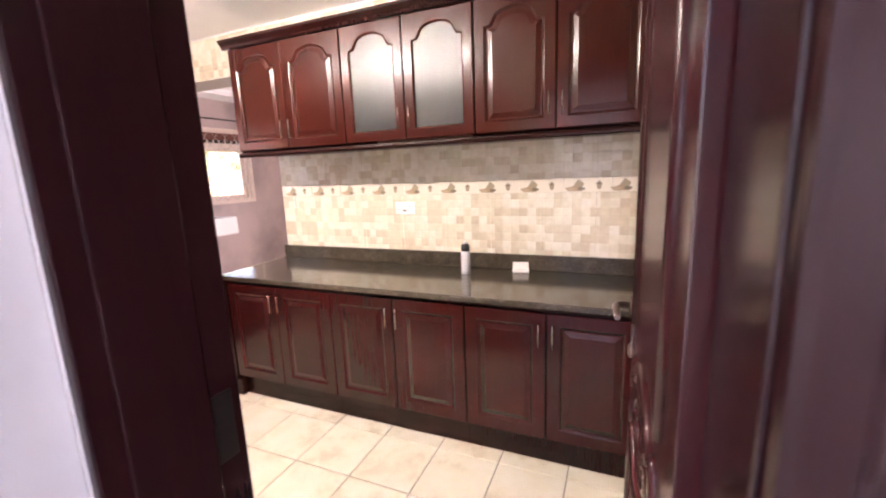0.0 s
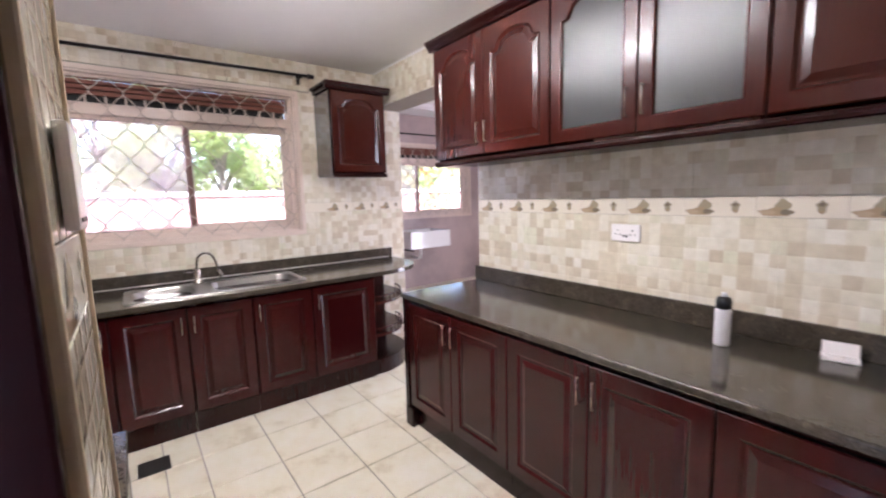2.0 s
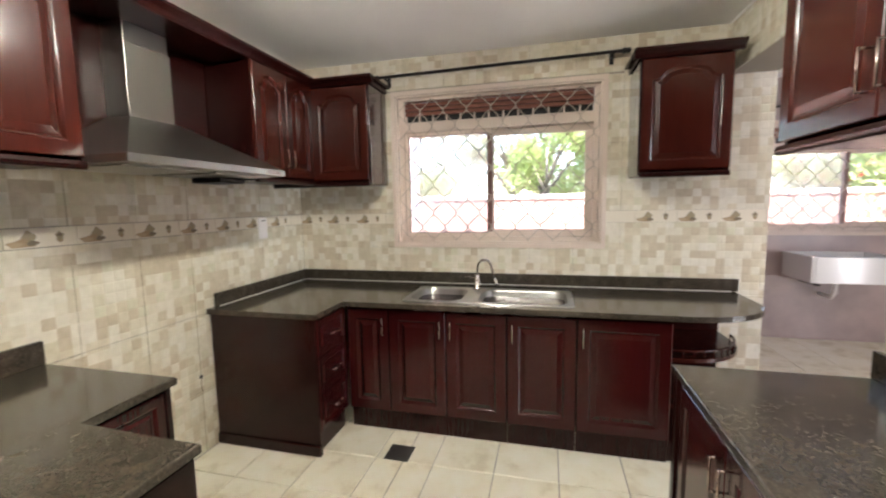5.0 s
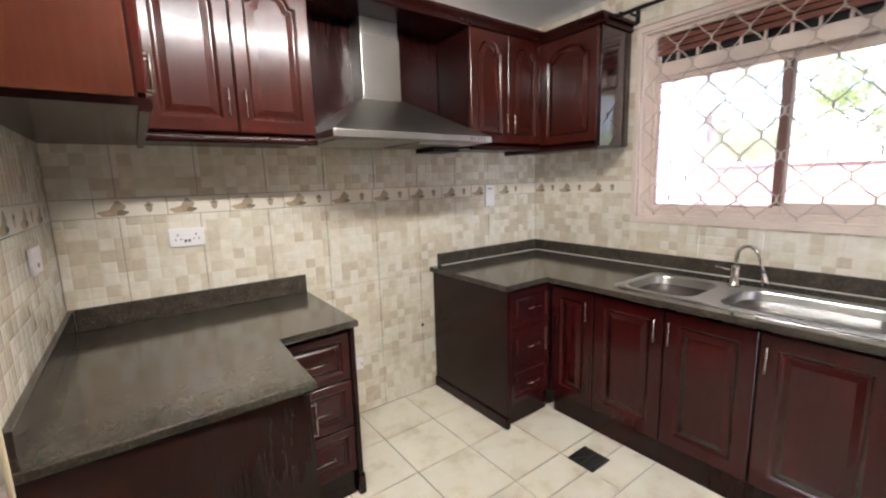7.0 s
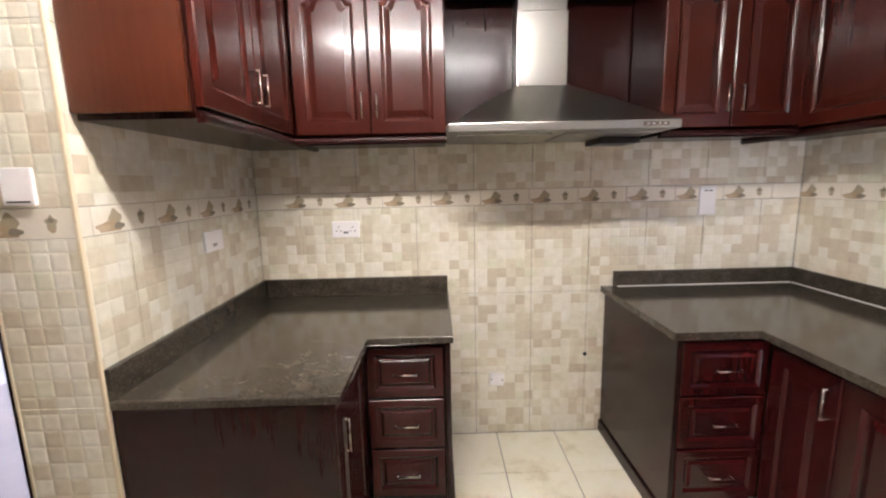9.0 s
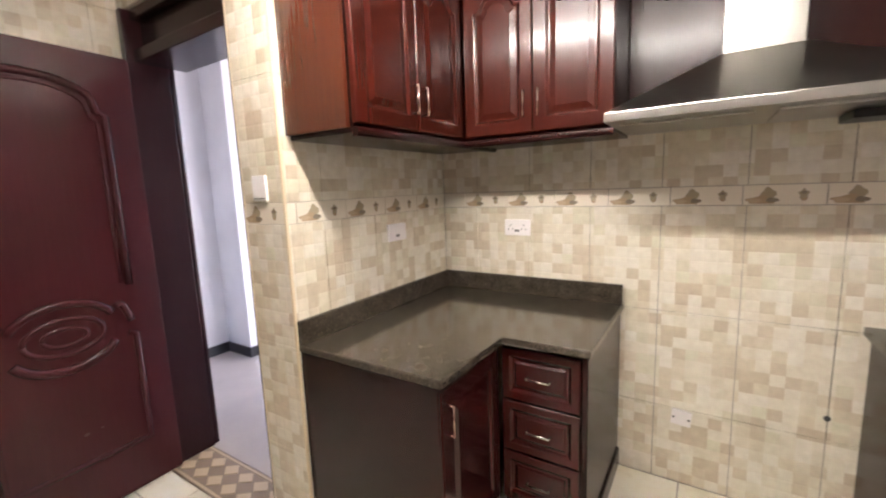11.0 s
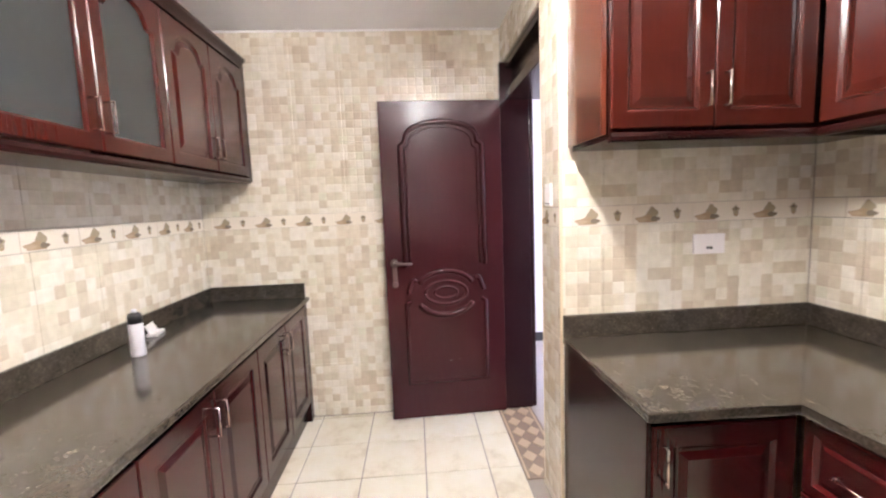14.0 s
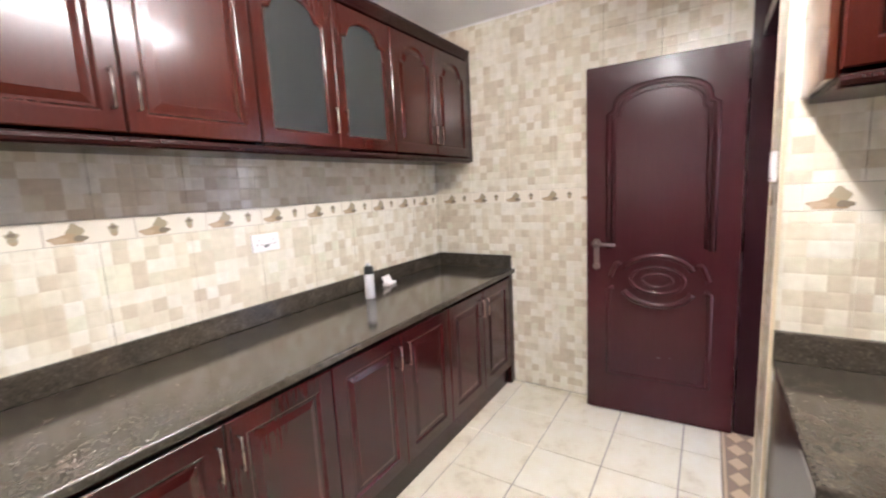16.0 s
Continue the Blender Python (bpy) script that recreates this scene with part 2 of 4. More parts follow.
def box(x0, x1, y0, y1, z0, z1, bev=0.0):
    return add_box(bmesh.new(), x0, x1, y0, y1, z0, z1, bev)


def add_prism(bm, pts, z0, z1, bev=0.0):
    """Upright prism on a plan outline, counter-clockwise."""
    lo = [bm.verts.new((x, y, z0)) for x, y in pts]
    hi = [bm.verts.new((x, y, z1)) for x, y in pts]
    top = bm.faces.new(hi)
    bot = bm.faces.new(lo[::-1])
    k = len(pts)
    for i in range(k):
        bm.faces.new((lo[i], lo[(i + 1) % k], hi[(i + 1) % k], hi[i]))
    if bev:
        bmesh.ops.bevel(bm, geom=list(top.edges) + list(bot.edges), offset=bev, segments=3, affect="EDGES", profile=0.5)
    return bm


def add_profile(bm, prof, a, b, axis="x"):
    """A moulding: outline of (out, up) swept from a to b; out runs towards -y for axis x."""
    k = len(prof)
    ra = [bm.verts.new((a, -o, z)) for o, z in prof]
    rb = [bm.verts.new((b, -o, z)) for o, z in prof]
    bm.faces.new(ra)
    bm.faces.new(rb[::-1])
    for i in range(k):
        j = (i + 1) % k
        bm.faces.new((ra[j], ra[i], rb[i], rb[j]))
    return bm


def add_tube(bm, pts, r, sides=8, cap=True):
    pts = [Vector(p) for p in pts]
    rings = []
    side = None
    for i, p in enumerate(pts):
        d = (pts[min(i + 1, len(pts) - 1)] - pts[max(i - 1, 0)]).normalized()
        if side is None:
            side = d.orthogonal().normalized()
        side = (side - d * side.dot(d)).normalized()
        up = d.cross(side)
        rr = r[i] if isinstance(r, (list, tuple)) else r
        rings.append([bm.verts.new(p + (side * math.cos(2 * math.pi * k / sides) + up * math.sin(2 * math.pi * k / sides)) * rr) for k in range(sides)])
    for a, b in zip(rings, rings[1:]):
        for k in range(sides):
            f = bm.faces.new((a[k], a[(k + 1) % sides], b[(k + 1) % sides], b[k]))
            f.smooth = True
    if cap:
        bm.faces.new(rings[0][::-1])
        bm.faces.new(rings[-1])
    return bm


def add_lathe(bm, prof, centre=(0, 0), sides=20):
    """Turned body: profile of (radius, z)."""
    cx, cy = centre
    rings = [[bm.verts.new((cx + r * math.cos(2 * math.pi * k / sides), cy + r * math.sin(2 * math.pi * k / sides), z)) for k in range(sides)] for r, z in prof]
    for a, b in zip(rings, rings[1:]):
        for k in range(sides):
            f = bm.faces.new((a[k], a[(k + 1) % sides], b[(k + 1) % sides], b[k]))
            f.smooth = True
    bm.faces.new(rings[0][::-1])
    bm.faces.new(rings[-1])
    return bm


def finish(bm, name, mats):
    bmesh.ops.recalc_face_normals(bm, faces=bm.faces)
    me = bpy.data.meshes.new(name)
    bm.to_mesh(me)
    bm.free()
    for m in mats if isinstance(mats, (list, tuple)) else [mats]:
        me.materials.append(m)
    return me


def part(name, bm, material, parent, label=""):
    ob = new(name, finish(bm, name, material))
    ob.parent = parent
    if label:
        ob["label"] = label
    return ob


def whole(name, bm, material, m=None, **tags):
    ob = new(name, finish(bm, name, material))
    if m is not None:
        ob.matrix_world = m
    return tagged(ob, **tags)


def thing(name, m, **tags):
    ob = new(name)
    ob.empty_display_size = 0.1
    ob.matrix_world = m
    return tagged(ob, **tags)


# ---- the shell ----
N, S, W, E = 2.43, -0.58, -3.71, 0.20
CEIL = 2.49
JOINT = 0.008
DW_Y = 0.506  # kitchen face of the doorway wall


def wall(name, axis, c, c2, a0, a1, z0, z1, holes=(), material=None, label=""):
    """A wall between planes c and c2, running a0..a1, with rectangular openings (a0, a1, z0, z1) through it."""
    bm = bmesh.new()
    cuts = sorted({a0, a1, *[v for h in holes for v in h[:2]]})
    for p, q in zip(cuts, cuts[1:]):
        mid = (p + q) / 2
        zs = [z0]
        for h in sorted((h for h in holes if h[0] < mid < h[1]), key=lambda h: h[2]):
            zs += [h[2], h[3]]
        zs.append(z1)
        for lo, hi in zip(zs[::2], zs[1::2]):
            if hi - lo > 1e-4:
                add_box(bm, *((p, q, c, c2) if axis == "y" else (c, c2, p, q)), lo, hi)
    return whole(name, bm, material or M_GROUT, label=label, kind="structure")


WIN = (0.25, 1.705, 1.14, 2.225)
UWIN = (3.20, 5.17, 1.09, 2.16)
wall_north = wall("wall_north", "y", N + JOINT, N + 0.26, -2.33, E + 0.2, 0, CEIL, (), None, "cream patchwork tiled wall behind the long worktop")
wall_header = wall("wall_header", "y", N + JOINT, N + 0.26, W, -2.33, 2.19, CEIL, (), None, "tiled wall above the utility opening")
wall_east = wall("wall_east", "x", E + JOINT, E + 0.2, 0.347, N + JOINT, 0, CEIL, (), None, "cream patchwork tiled wall behind the open door")
wall_doorway = wall("wall_doorway", "y", 0.283, DW_Y - JOINT, -0.685, E + JOINT, 0, CEIL, [(-0.645, E + JOINT, 0, 2.26)], None, "tiled wall round the kitchen doorway")
wall("wall_hinge_side", "y", 0.347, DW_Y - JOINT, 0.165, E + JOINT - 0.001, 0, 2.26, (), None, "narrow wall beside the door hinges")
wall_corner = wall("wall_corner", "x", -0.885 + JOINT, -0.685, S - 0.2, DW_Y - JOINT, 0, CEIL, (), None, "tiled wall beside the corner worktop")
wall_south = wall("wall_south", "y", S - 0.2, S - JOINT, W - 0.2, -0.885 + JOINT, 0, CEIL, (), None, "cream patchwork tiled wall behind the cooker hood")
wall_west = wall("wall_west", "x", W - 0.2, W - JOINT, S - JOINT, N + 0.26, 0, CEIL, [WIN], None, "tiled wall with the kitchen window")

ceiling = whole("ceiling", box(W - 0.2, E + 0.2, S - 0.2, N + 0.26, CEIL, CEIL + 0.12), M_CEILING, label="white roughly plastered kitchen ceiling", kind="structure")
floor = whole("floor", box(-6.0, E + 0.2, S - 0.2, 6.2, -0.12, -0.006), M_GROUT, label="cream ceramic tiled kitchen floor", kind="structure")

# utility room behind the opening
UT = (-5.6, -1.2, N + 0.26, 5.9)
wall("wall_utility_west", "x", UT[0] - 0.2, UT[0], UT[2] - 0.2, UT[3], 0, 2.6, [UWIN], M_MAUVE, "mauve tiled utility wall with a wide window")
wall("wall_utility_south", "y", UT[2] - 0.2, UT[2], UT[0], W - 0.2, 0, 2.6, (), M_MAUVE, "mauve utility wall")
# this wall's opening is made up; the added lamp stands in front of it
wall("wall_utility_north", "y", UT[3], UT[3] + 0.2, UT[0] - 0.2, UT[1] + 0.2, 0, 2.6, [(-2.0, -1.35, 0, 2.35)], M_MAUVE, "mauve utility wall, out of view, with an added opening for light")
wall("wall_utility_east", "x", UT[1], UT[1] + 0.2, UT[2] + 0.004, UT[3], 0, 2.6, (), M_MAUVE, "mauve utility wall")
whole("ceiling_utility", box(UT[0] - 0.2, UT[1] + 0.2, UT[2] + 0.002, UT[3] + 0.2, 2.6, 2.72), M_CEILING, label="white utility ceiling", kind="structure")

# hall outside the door
HX0, HX1, HY0 = -0.685, 1.45, -2.4
# the hall's outer openings are invented, out of view, to let daylight in
wall("wall_hall_west", "x", HX0 - 0.18, HX0 + 0.02, HY0, -0.785, 0, 2.6, [(-2.3, -0.95, 0.1, 2.45)], M_PLASTER, "white painted hall wall with an added opening for daylight")
wall("wall_hall_inner", "x", HX0 + 0.004, HX0 + 0.02, -0.784, 0.267, 0, 2.6, (), M_PLASTER, "white painted hall wall")
wall("wall_hall_north", "y", 0.268, 0.282, HX0 + 0.02, HX1, 0, 2.6, [(-0.645, 0.43, 0, 2.26)], M_PLASTER, "white painted hall wall round the doorway")
wall("wall_hall_east", "x", HX1, HX1 + 0.2, HY0, 0.45, 0, 2.6, [(-2.3, -1.7, 0.9, 2.2)], M_PLASTER, "white painted hall wall with an added opening for daylight")
wall("wall_hall_south", "y", HY0 - 0.2, HY0, HX0 - 0.2, HX1 + 0.2, 0, 2.6, [(0.2, 0.75, 0.9, 2.2)], M_PLASTER, "white hall end wall with an added opening for daylight")
whole("wall_hall_pier", box(1.12, HX1, -0.9, -0.53, 0, 2.6), M_PLASTER, label="white painted hall pier", kind="structure")
whole("wall_hall_fill", box(E + 0.21, HX1 + 0.2, 0.25, 0.45, 0, 2.6), M_PLASTER, label="white hall wall", kind="structure")
whole("ceiling_hall", box(HX0, HX1 + 0.2, HY0 - 0.2, 0.25, 2.6, 2.72), M_CEILING, label="white hall ceiling", kind="structure")
M_HALLFLOOR = painted("hall_floor_tile", (0.55, 0.49, 0.45), 0.25, 0.03)
whole("floor_hall", box(HX0, HX1 + 0.2, HY0 - 0.2, 0.36, -0.12, 0.0), M_HALLFLOOR, label="grey-brown tiled hall floor", kind="structure")
_bm = box(HX1 - 0.014, HX1 - 0.002, -0.53, 0.234, 0.001, 0.09, 0.003)
add_box(_bm, 1.106, 1.118, -0.9, -0.53, 0.001, 0.09)
add_box(_bm, 1.106, HX1 - 0.016, -0.528, -0.516, 0.001, 0.09, 0.003)
whole("baseboard_hall", _bm, M_SKIRT, label="dark hall skirting", kind="structure")


# ---- doors of cabinets, handles, cabinets ----
def contour(x0, x1, z0, zs, rise, k=14):
    """Panel outline from bottom left, counter-clockwise seen from the front, with a cathedral arch of that rise."""
    pts = [(x0, z0), (x1, z0), (x1, zs)]
    if rise:
        c, hw = (x0 + x1) / 2, (x1 - x0) / 2
        pts.append((c + hw * 0.80, zs + rise * 0.06))
        for i in range(k + 1):
            s = 1 - 2 * i / k
            pts.append((c + hw * 0.72 * s, zs + rise * (0.30 + 0.70 * math.sqrt(max(0.0, 1 - s * s)))))
        pts.append((c - hw * 0.80, zs + rise * 0.06))
    pts.append((x0, zs))
    return pts


def panel_mesh(w, h, stile, rise, glass=False, thick=0.02, deep=0.008, slope=0.034):
    """A framed door leaf: front at y = 0 facing -y, back at y = thick."""
    bm = bmesh.new()
    inner = contour(stile, w - stile, stile, h - stile - rise, rise)
    k = len(inner)
    outer = []
    for i, (x, z) in enumerate(inner):
        if i == 0:
            outer.append((0, 0))
        elif i == 1:
            outer.append((w, 0))
        elif i == 2:
            outer.append((w, h))
        elif i == k - 1:
            outer.append((0, h))
        else:
            outer.append((x, h))

    def squeeze(pts, d):
        cx, cz = w / 2, h / 2
        hw = max(abs(x - cx) for x, z in pts)
        hh = max(abs(z - cz) for x, z in pts)
        return [(cx + (x - cx) * (1 - d / hw), cz + (z - cz) * (1 - d / hh)) for x, z in pts]

    rings = [(outer, thick), (outer, 0.004), (squeeze(outer, 0.004), 0.0), (squeeze(inner, -0.006), 0.0), (inner, 0.003)]
    if glass:
        rings += [(squeeze(inner, 0.004), 0.010), (squeeze(inner, 0.004), thick)]
    else:
        rings += [(squeeze(inner, 0.006), deep), (squeeze(inner, 0.014), deep), (squeeze(inner, slope), 0.002), (squeeze(inner, slope + 0.003), 0.001)]
    vs = [[bm.verts.new((x, y, z)) for x, z in pts] for pts, y in rings]
    for a, b in zip(vs, vs[1:]):
        for i in range(k):
            j = (i + 1) % k
            bm.faces.new((a[i], a[j], b[j], b[i]))
    if glass:
        for i in range(k):
            j = (i + 1) % k
            bm.faces.new((vs[-1][i], vs[-1][j], vs[0][j], vs[0][i]))
    else:
        bm.faces.new(vs[-1])
        bm.faces.new(vs[0][::-1])
    return bm, inner


def handle_mesh(length, along="z"):
    bm = bmesh.new()
    r, out = 0.0036, 0.028
    a, b = -length / 2, length / 2
    if along == "z":
        pts = [(0, 0, a + r), (0, -out, a + r), (0, -out, b - r), (0, 0, b - r)]
        add_tube(bm, [(0, -out, a), (0, -out, b)], r)
    else:
        pts = [(a + r, 0, 0), (a + r, -out, 0), (b - r, -out, 0), (b - r, 0, 0)]
        add_tube(bm, [(a, -out, 0), (b, -out, 0)], r)
    add_tube(bm, pts[:2], r * 0.95)
    add_tube(bm, pts[2:], r * 0.95)
    return bm


def leaf(parent, x, z, w, h, rise=0.0, glass=False, handle=None, hz=None, stile=0.058, name="door", finish_mat=None):
    """A cabinet leaf at (x, z) of the unit's front; handle: 'l', 'r' or 'h'."""
    g = 0.0015
    bm, inner = panel_mesh(w - 2 * g, h - 2 * g, stile, rise, glass, slope=0.021 if name == "drawer" else 0.034)
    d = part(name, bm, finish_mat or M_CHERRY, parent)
    d.location = (x + g, -0.021, z + g)
    if glass:
        gb = bmesh.new()
        lo = [gb.verts.new((px, 0.012, pz)) for px, pz in inner]
        hi = [gb.verts.new((px, 0.016, pz)) for px, pz in inner]
        gb.faces.new(lo)
        gb.faces.new(hi[::-1])
        for i in range(len(inner)):
            j = (i + 1) % len(inner)
            gb.faces.new((lo[j], lo[i], hi[i], hi[j]))
        part("pane", gb, M_FROST, d, "frosted grey-green glass pane")
    if handle:
        hb = handle_mesh(0.095 if handle == "h" else 0.108, "x" if handle == "h" else "z")
        hd = part("handle", hb, M_HANDLE, d, "slim satin nickel bar handle")
        hd.location = {"l": (0.030, 0.002, hz), "r": (w - 0.033, 0.002, hz), "h": (w / 2, 0.002, h / 2)}[handle]
    return d


def carcass(parent, w, d, h, z0=0.0, b=0.018):
    bm = bmesh.new()

    def rim(x0, x1, lo, hi, y):
        return [bm.verts.new(c) for c in ((x0, y, lo), (x1, y, lo), (x1, y, hi), (x0, y, hi))]
    rings = [rim(0, w, z0, h, d), rim(0, w, z0, h, 0), rim(b, w - b, z0 + b, h - b, 0), rim(b, w - b, z0 + b, h - b, d - 0.006)]
    for p, q in zip(rings, rings[1:]):
        for i in range(4):
            bm.faces.new((p[i], p[(i + 1) % 4], q[(i + 1) % 4], q[i]))
    bm.faces.new(rings[0])
    bm.faces.new(rings[-1])
    return part("body", bm, M_CARCASS, parent)


CORNICE = [(0.0, 0.0), (0.022, 0.0), (0.026, 0.012), (0.030, 0.018), (0.046, 0.034), (0.050, 0.038), (0.050, 0.052), (0.0, 0.052)]
RAIL = [(0.0, 0.0), (0.020, 0.0), (0.026, 0.006), (0.028, 0.016), (0.024, 0.026), (0.021, 0.030), (0.0, 0.030)]


def wall_unit(label, m, w, leaves, h=0.70, d=0.312, first=0.0, ends="", group="wall cabinets"):
    """Upper cabinet; origin at its lower left front corner. leaves: (width, rise, glass, handle side)."""
    u = thing("wall_cabinet", m, label=label, category="cabinet", group=group)
    carcass(u, w, d, h)
    x = first
    for lw, rise, glass, side in leaves:
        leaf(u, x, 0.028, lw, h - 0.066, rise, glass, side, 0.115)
        x += lw
    if any(l[2] for l in leaves):
        part("inner_back", box(0.020, w - 0.020, d - 0.016, d - 0.008, 0.020, h - 0.020), M_INSIDE, u, "pale brown inside of the cabinet")
        part("shelf", box(0.019, w - 0.019, 0.030, d - 0.018, h * 0.46, h * 0.46 + 0.018, 0.002), M_INSIDE, u, "pale inner shelf")
    a = -0.045 if "l" in ends else 0.0
    b = w + (0.045 if "r" in ends else 0.0)
    bm = bmesh.new()
    add_profile(bm, [(o, z + h - 0.032) for o, z in CORNICE], a, b)
    if "l" in ends:
        add_box(bm, -0.045, 0, 0, d, h + 0.002, h + 0.02, 0.003)
        add_box(bm, -0.022, 0, 0, d, h - 0.032, h + 0.002, 0.003)
    if "r" in ends:
        add_box(bm, w, w + 0.045, 0, d, h + 0.002, h + 0.02, 0.003)
        add_box(bm, w, w + 0.022, 0, d, h - 0.032, h + 0.002, 0.003)
    part("cornice", bm, M_CARCASS, u, "moulded dark cornice")
    bm = bmesh.new()
    add_profile(bm, [(o, z - 0.012) for o, z in RAIL], 0.0, w)
    part("light_rail", bm, M_CARCASS, u)
    return u


def adopt(name, bm, material, unit):
    """A board given in room coordinates, made a part of a unit."""
    ob = part(name, bm, material, unit)
    ob.matrix_parent_inverse = unit.matrix_basis.inverted()
    return ob


def base_unit(label, m, w, leaves, h=0.818, d=0.575, plinth=0.125, group="base cabinets", drawers=0):
    u = thing("base_cabinet", m, label=label, category="cabinet", group=group)
    carcass(u, w, d, h, plinth)
    if drawers:
        dh = (h - plinth - 0.02) / drawers
        for i in range(drawers):
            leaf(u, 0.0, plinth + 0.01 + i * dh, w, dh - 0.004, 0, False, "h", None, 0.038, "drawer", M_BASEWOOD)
    x = 0.0
    for lw, side in leaves:
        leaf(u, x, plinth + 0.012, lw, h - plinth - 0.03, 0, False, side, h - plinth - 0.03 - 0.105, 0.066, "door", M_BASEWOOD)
        x += lw
    bm = box(0, w, 0.012, 0.030, 0.001, plinth - 0.001)
    part("plinth", bm, M_CARCASS, u)
    return u


# north run
xs = [-2.295, -1.487, -0.671, 0.130]
for i in range(3):
    w = xs[i + 1] - xs[i] - 0.002
    unit = base_unit("dark red lacquered two-door base cabinet under granite", pose(xs[i], 1.845, 0), w, [(w / 2, "r"), (w / 2, "l")], h=0.796, group="base cabinets of the long run")
    if i == 2:
        adopt("end_filler", box(0.131, 0.192, 1.826, 2.42, 0.001, 0.796, 0.003), M_CARCASS, unit)
    if i == 0:
        _bm = box(-2.335, -2.298, 1.815, 2.42, 0.125, 0.796, 0.003)
        add_box(_bm, -2.338, -2.262, 1.812, 1.855, 0.001, 0.125, 0.008)
        add_box(_bm, -2.335, -2.298, 1.855, 2.42, 0.001, 0.125)
        adopt("end_panel", _bm, M_CARCASS, unit)
ux = [-2.335, -1.474, -0.678, 0.130]
for i in range(3):
    w = ux[i + 1] - ux[i] - 0.002
    gl = i == 1
    unit = wall_unit("red mahogany wall cabinet with two frosted glass doors" if gl else "red mahogany wall cabinet with two arched doors",
              pose(ux[i], 2.112, 1.58), w, [(w / 2, 0.075, gl, "r"), (w / 2, 0.075, gl, "l")], ends="l" if i == 0 else "", group="wall cabinets of the long run")
    if i == 2:
        adopt("end_filler", box(0.131, 0.192, 2.10, 2.42, 1.58, 2.30, 0.003), M_CARCASS, unit)

# south-east corner uppers
unit = wall_unit("mahogany corner wall cabinet with two doors", pose(-1.196, 0.455, 1.585, 0, 0, -90), 1.032, [(0.345, 0.06, False, "r"), (0.345, 0.06, False, "l")], d=0.306, ends="l", group="wall cabinets by the hood")
adopt("end_panel", box(-1.190, -0.888, 0.457, 0.475, 1.60, 2.29, 0.003), M_ENDPANEL, unit)["label"] = "orange-brown veneered side panel"
wall_unit("mahogany wall cabinet beside the cooker hood", pose(-1.222, -0.262, 1.585, 0, 0, 180), 0.638, [(0.319, 0.06, False, "r"), (0.319, 0.06, False, "l")], group="wall cabinets by the hood")
# hood niche and the south-west corner
niche = thing("hood_niche", pose(-1.862, -0.262, 1.585, 0, 0, 180), label="dark wooden back panel and cornice round the hood", category="panel")
part("back_panel", box(0, 0.909, 0.295, 0.312, 0.10, 0.70, 0.002), M_CARCASS, niche)
_bm = bmesh.new()
add_profile(_bm, [(o, z + 0.668) for o, z in CORNICE], 0.0, 0.909)
add_box(_bm, 0, 0.909, -0.02, 0.29, 0.66, 0.70, 0.002)
part("cornice", _bm, M_CARCASS, niche)
wall_unit("dark mahogany wall cabinet beside the cooker hood", pose(-2.775, -0.262, 1.585, 0, 0, 180), 0.60, [(0.30, 0.06, False, "r"), (0.30, 0.06, False, "l")], group="wall cabinets by the hood")
unit = wall_unit("dark mahogany wall cabinet beside the window", pose(-3.394, -0.576, 1.575, 0, 0, 90), 0.746, [(0.42, 0.06, False, None)], d=0.306, first=0.326, ends="r", group="wall cabinets by the window")
adopt("end_panel", box(-3.700, -3.398, 0.1705, 0.180, 1.578, 2.242, 0.002), M_POLISHED, unit)["label"] = "highly polished dark side panel"
unit = wall_unit("narrow red-brown wall cabinet with one arched door", pose(-3.394, 1.875, 1.575, 0, 0, 90), 0.465, [(0.465, 0.06, False, None)], d=0.306, ends="lr", group="wall cabinets by the window", h=0.69)
adopt("end_panel", box(-3.700, -3.398, 1.8655, 1.8745, 1.578, 2.222, 0.002), M_POLISHED, unit)["label"] = "highly polished dark side panel"

# west run
for y0, y1, side in ((0.135, 0.41, "r"), (0.412, 0.773, "r"), (0.775, 1.135, "l"), (1.137, 1.52, "l"), (1.522, 2.0, "l")):
    base_unit("dark mahogany base cabinet door unit under the sink worktop", pose(-3.06, y0, 0, 0, 0, 90), y1 - y0, [(y1 - y0, side)], h=0.808, d=0.635, group="base cabinets under the window")
unit = base_unit("dark mahogany three-drawer base cabinet", pose(-2.722, 0.095, 0, 0, 0, 180), 0.335, [], h=0.808, drawers=3, d=0.66, group="drawer cabinets")
_bm = box(-2.720, -2.700, -0.575, 0.115, 0.07, 0.808, 0.003)
add_box(_bm, -2.722, -2.690, -0.578, 0.118, 0.001, 0.07, 0.008)
adopt("end_panel", _bm, M_CARCASS, unit)

# open rounded end shelves
shelf = thing("end_shelf_unit", pose(-3.70, 2.004, 0), label="dark mahogany rounded open end shelves with gallery rails", category="shelf")
part("back_board", box(0.001, 0.018, 0.001, 0.43, 0.0, 0.808), M_CARCASS, shelf)


def quarter(dx, dy, r, k=10):
    pts = [(0.018, 0.0), (dx, 0.0), (dx, dy - r)]
    for i in range(1, k + 1):
        a = math.pi / 2 * i / k
        pts.append((dx - r * (1 - math.cos(a)), dy - r + r * math.sin(a)))
    return pts + [(0.018, dy)]


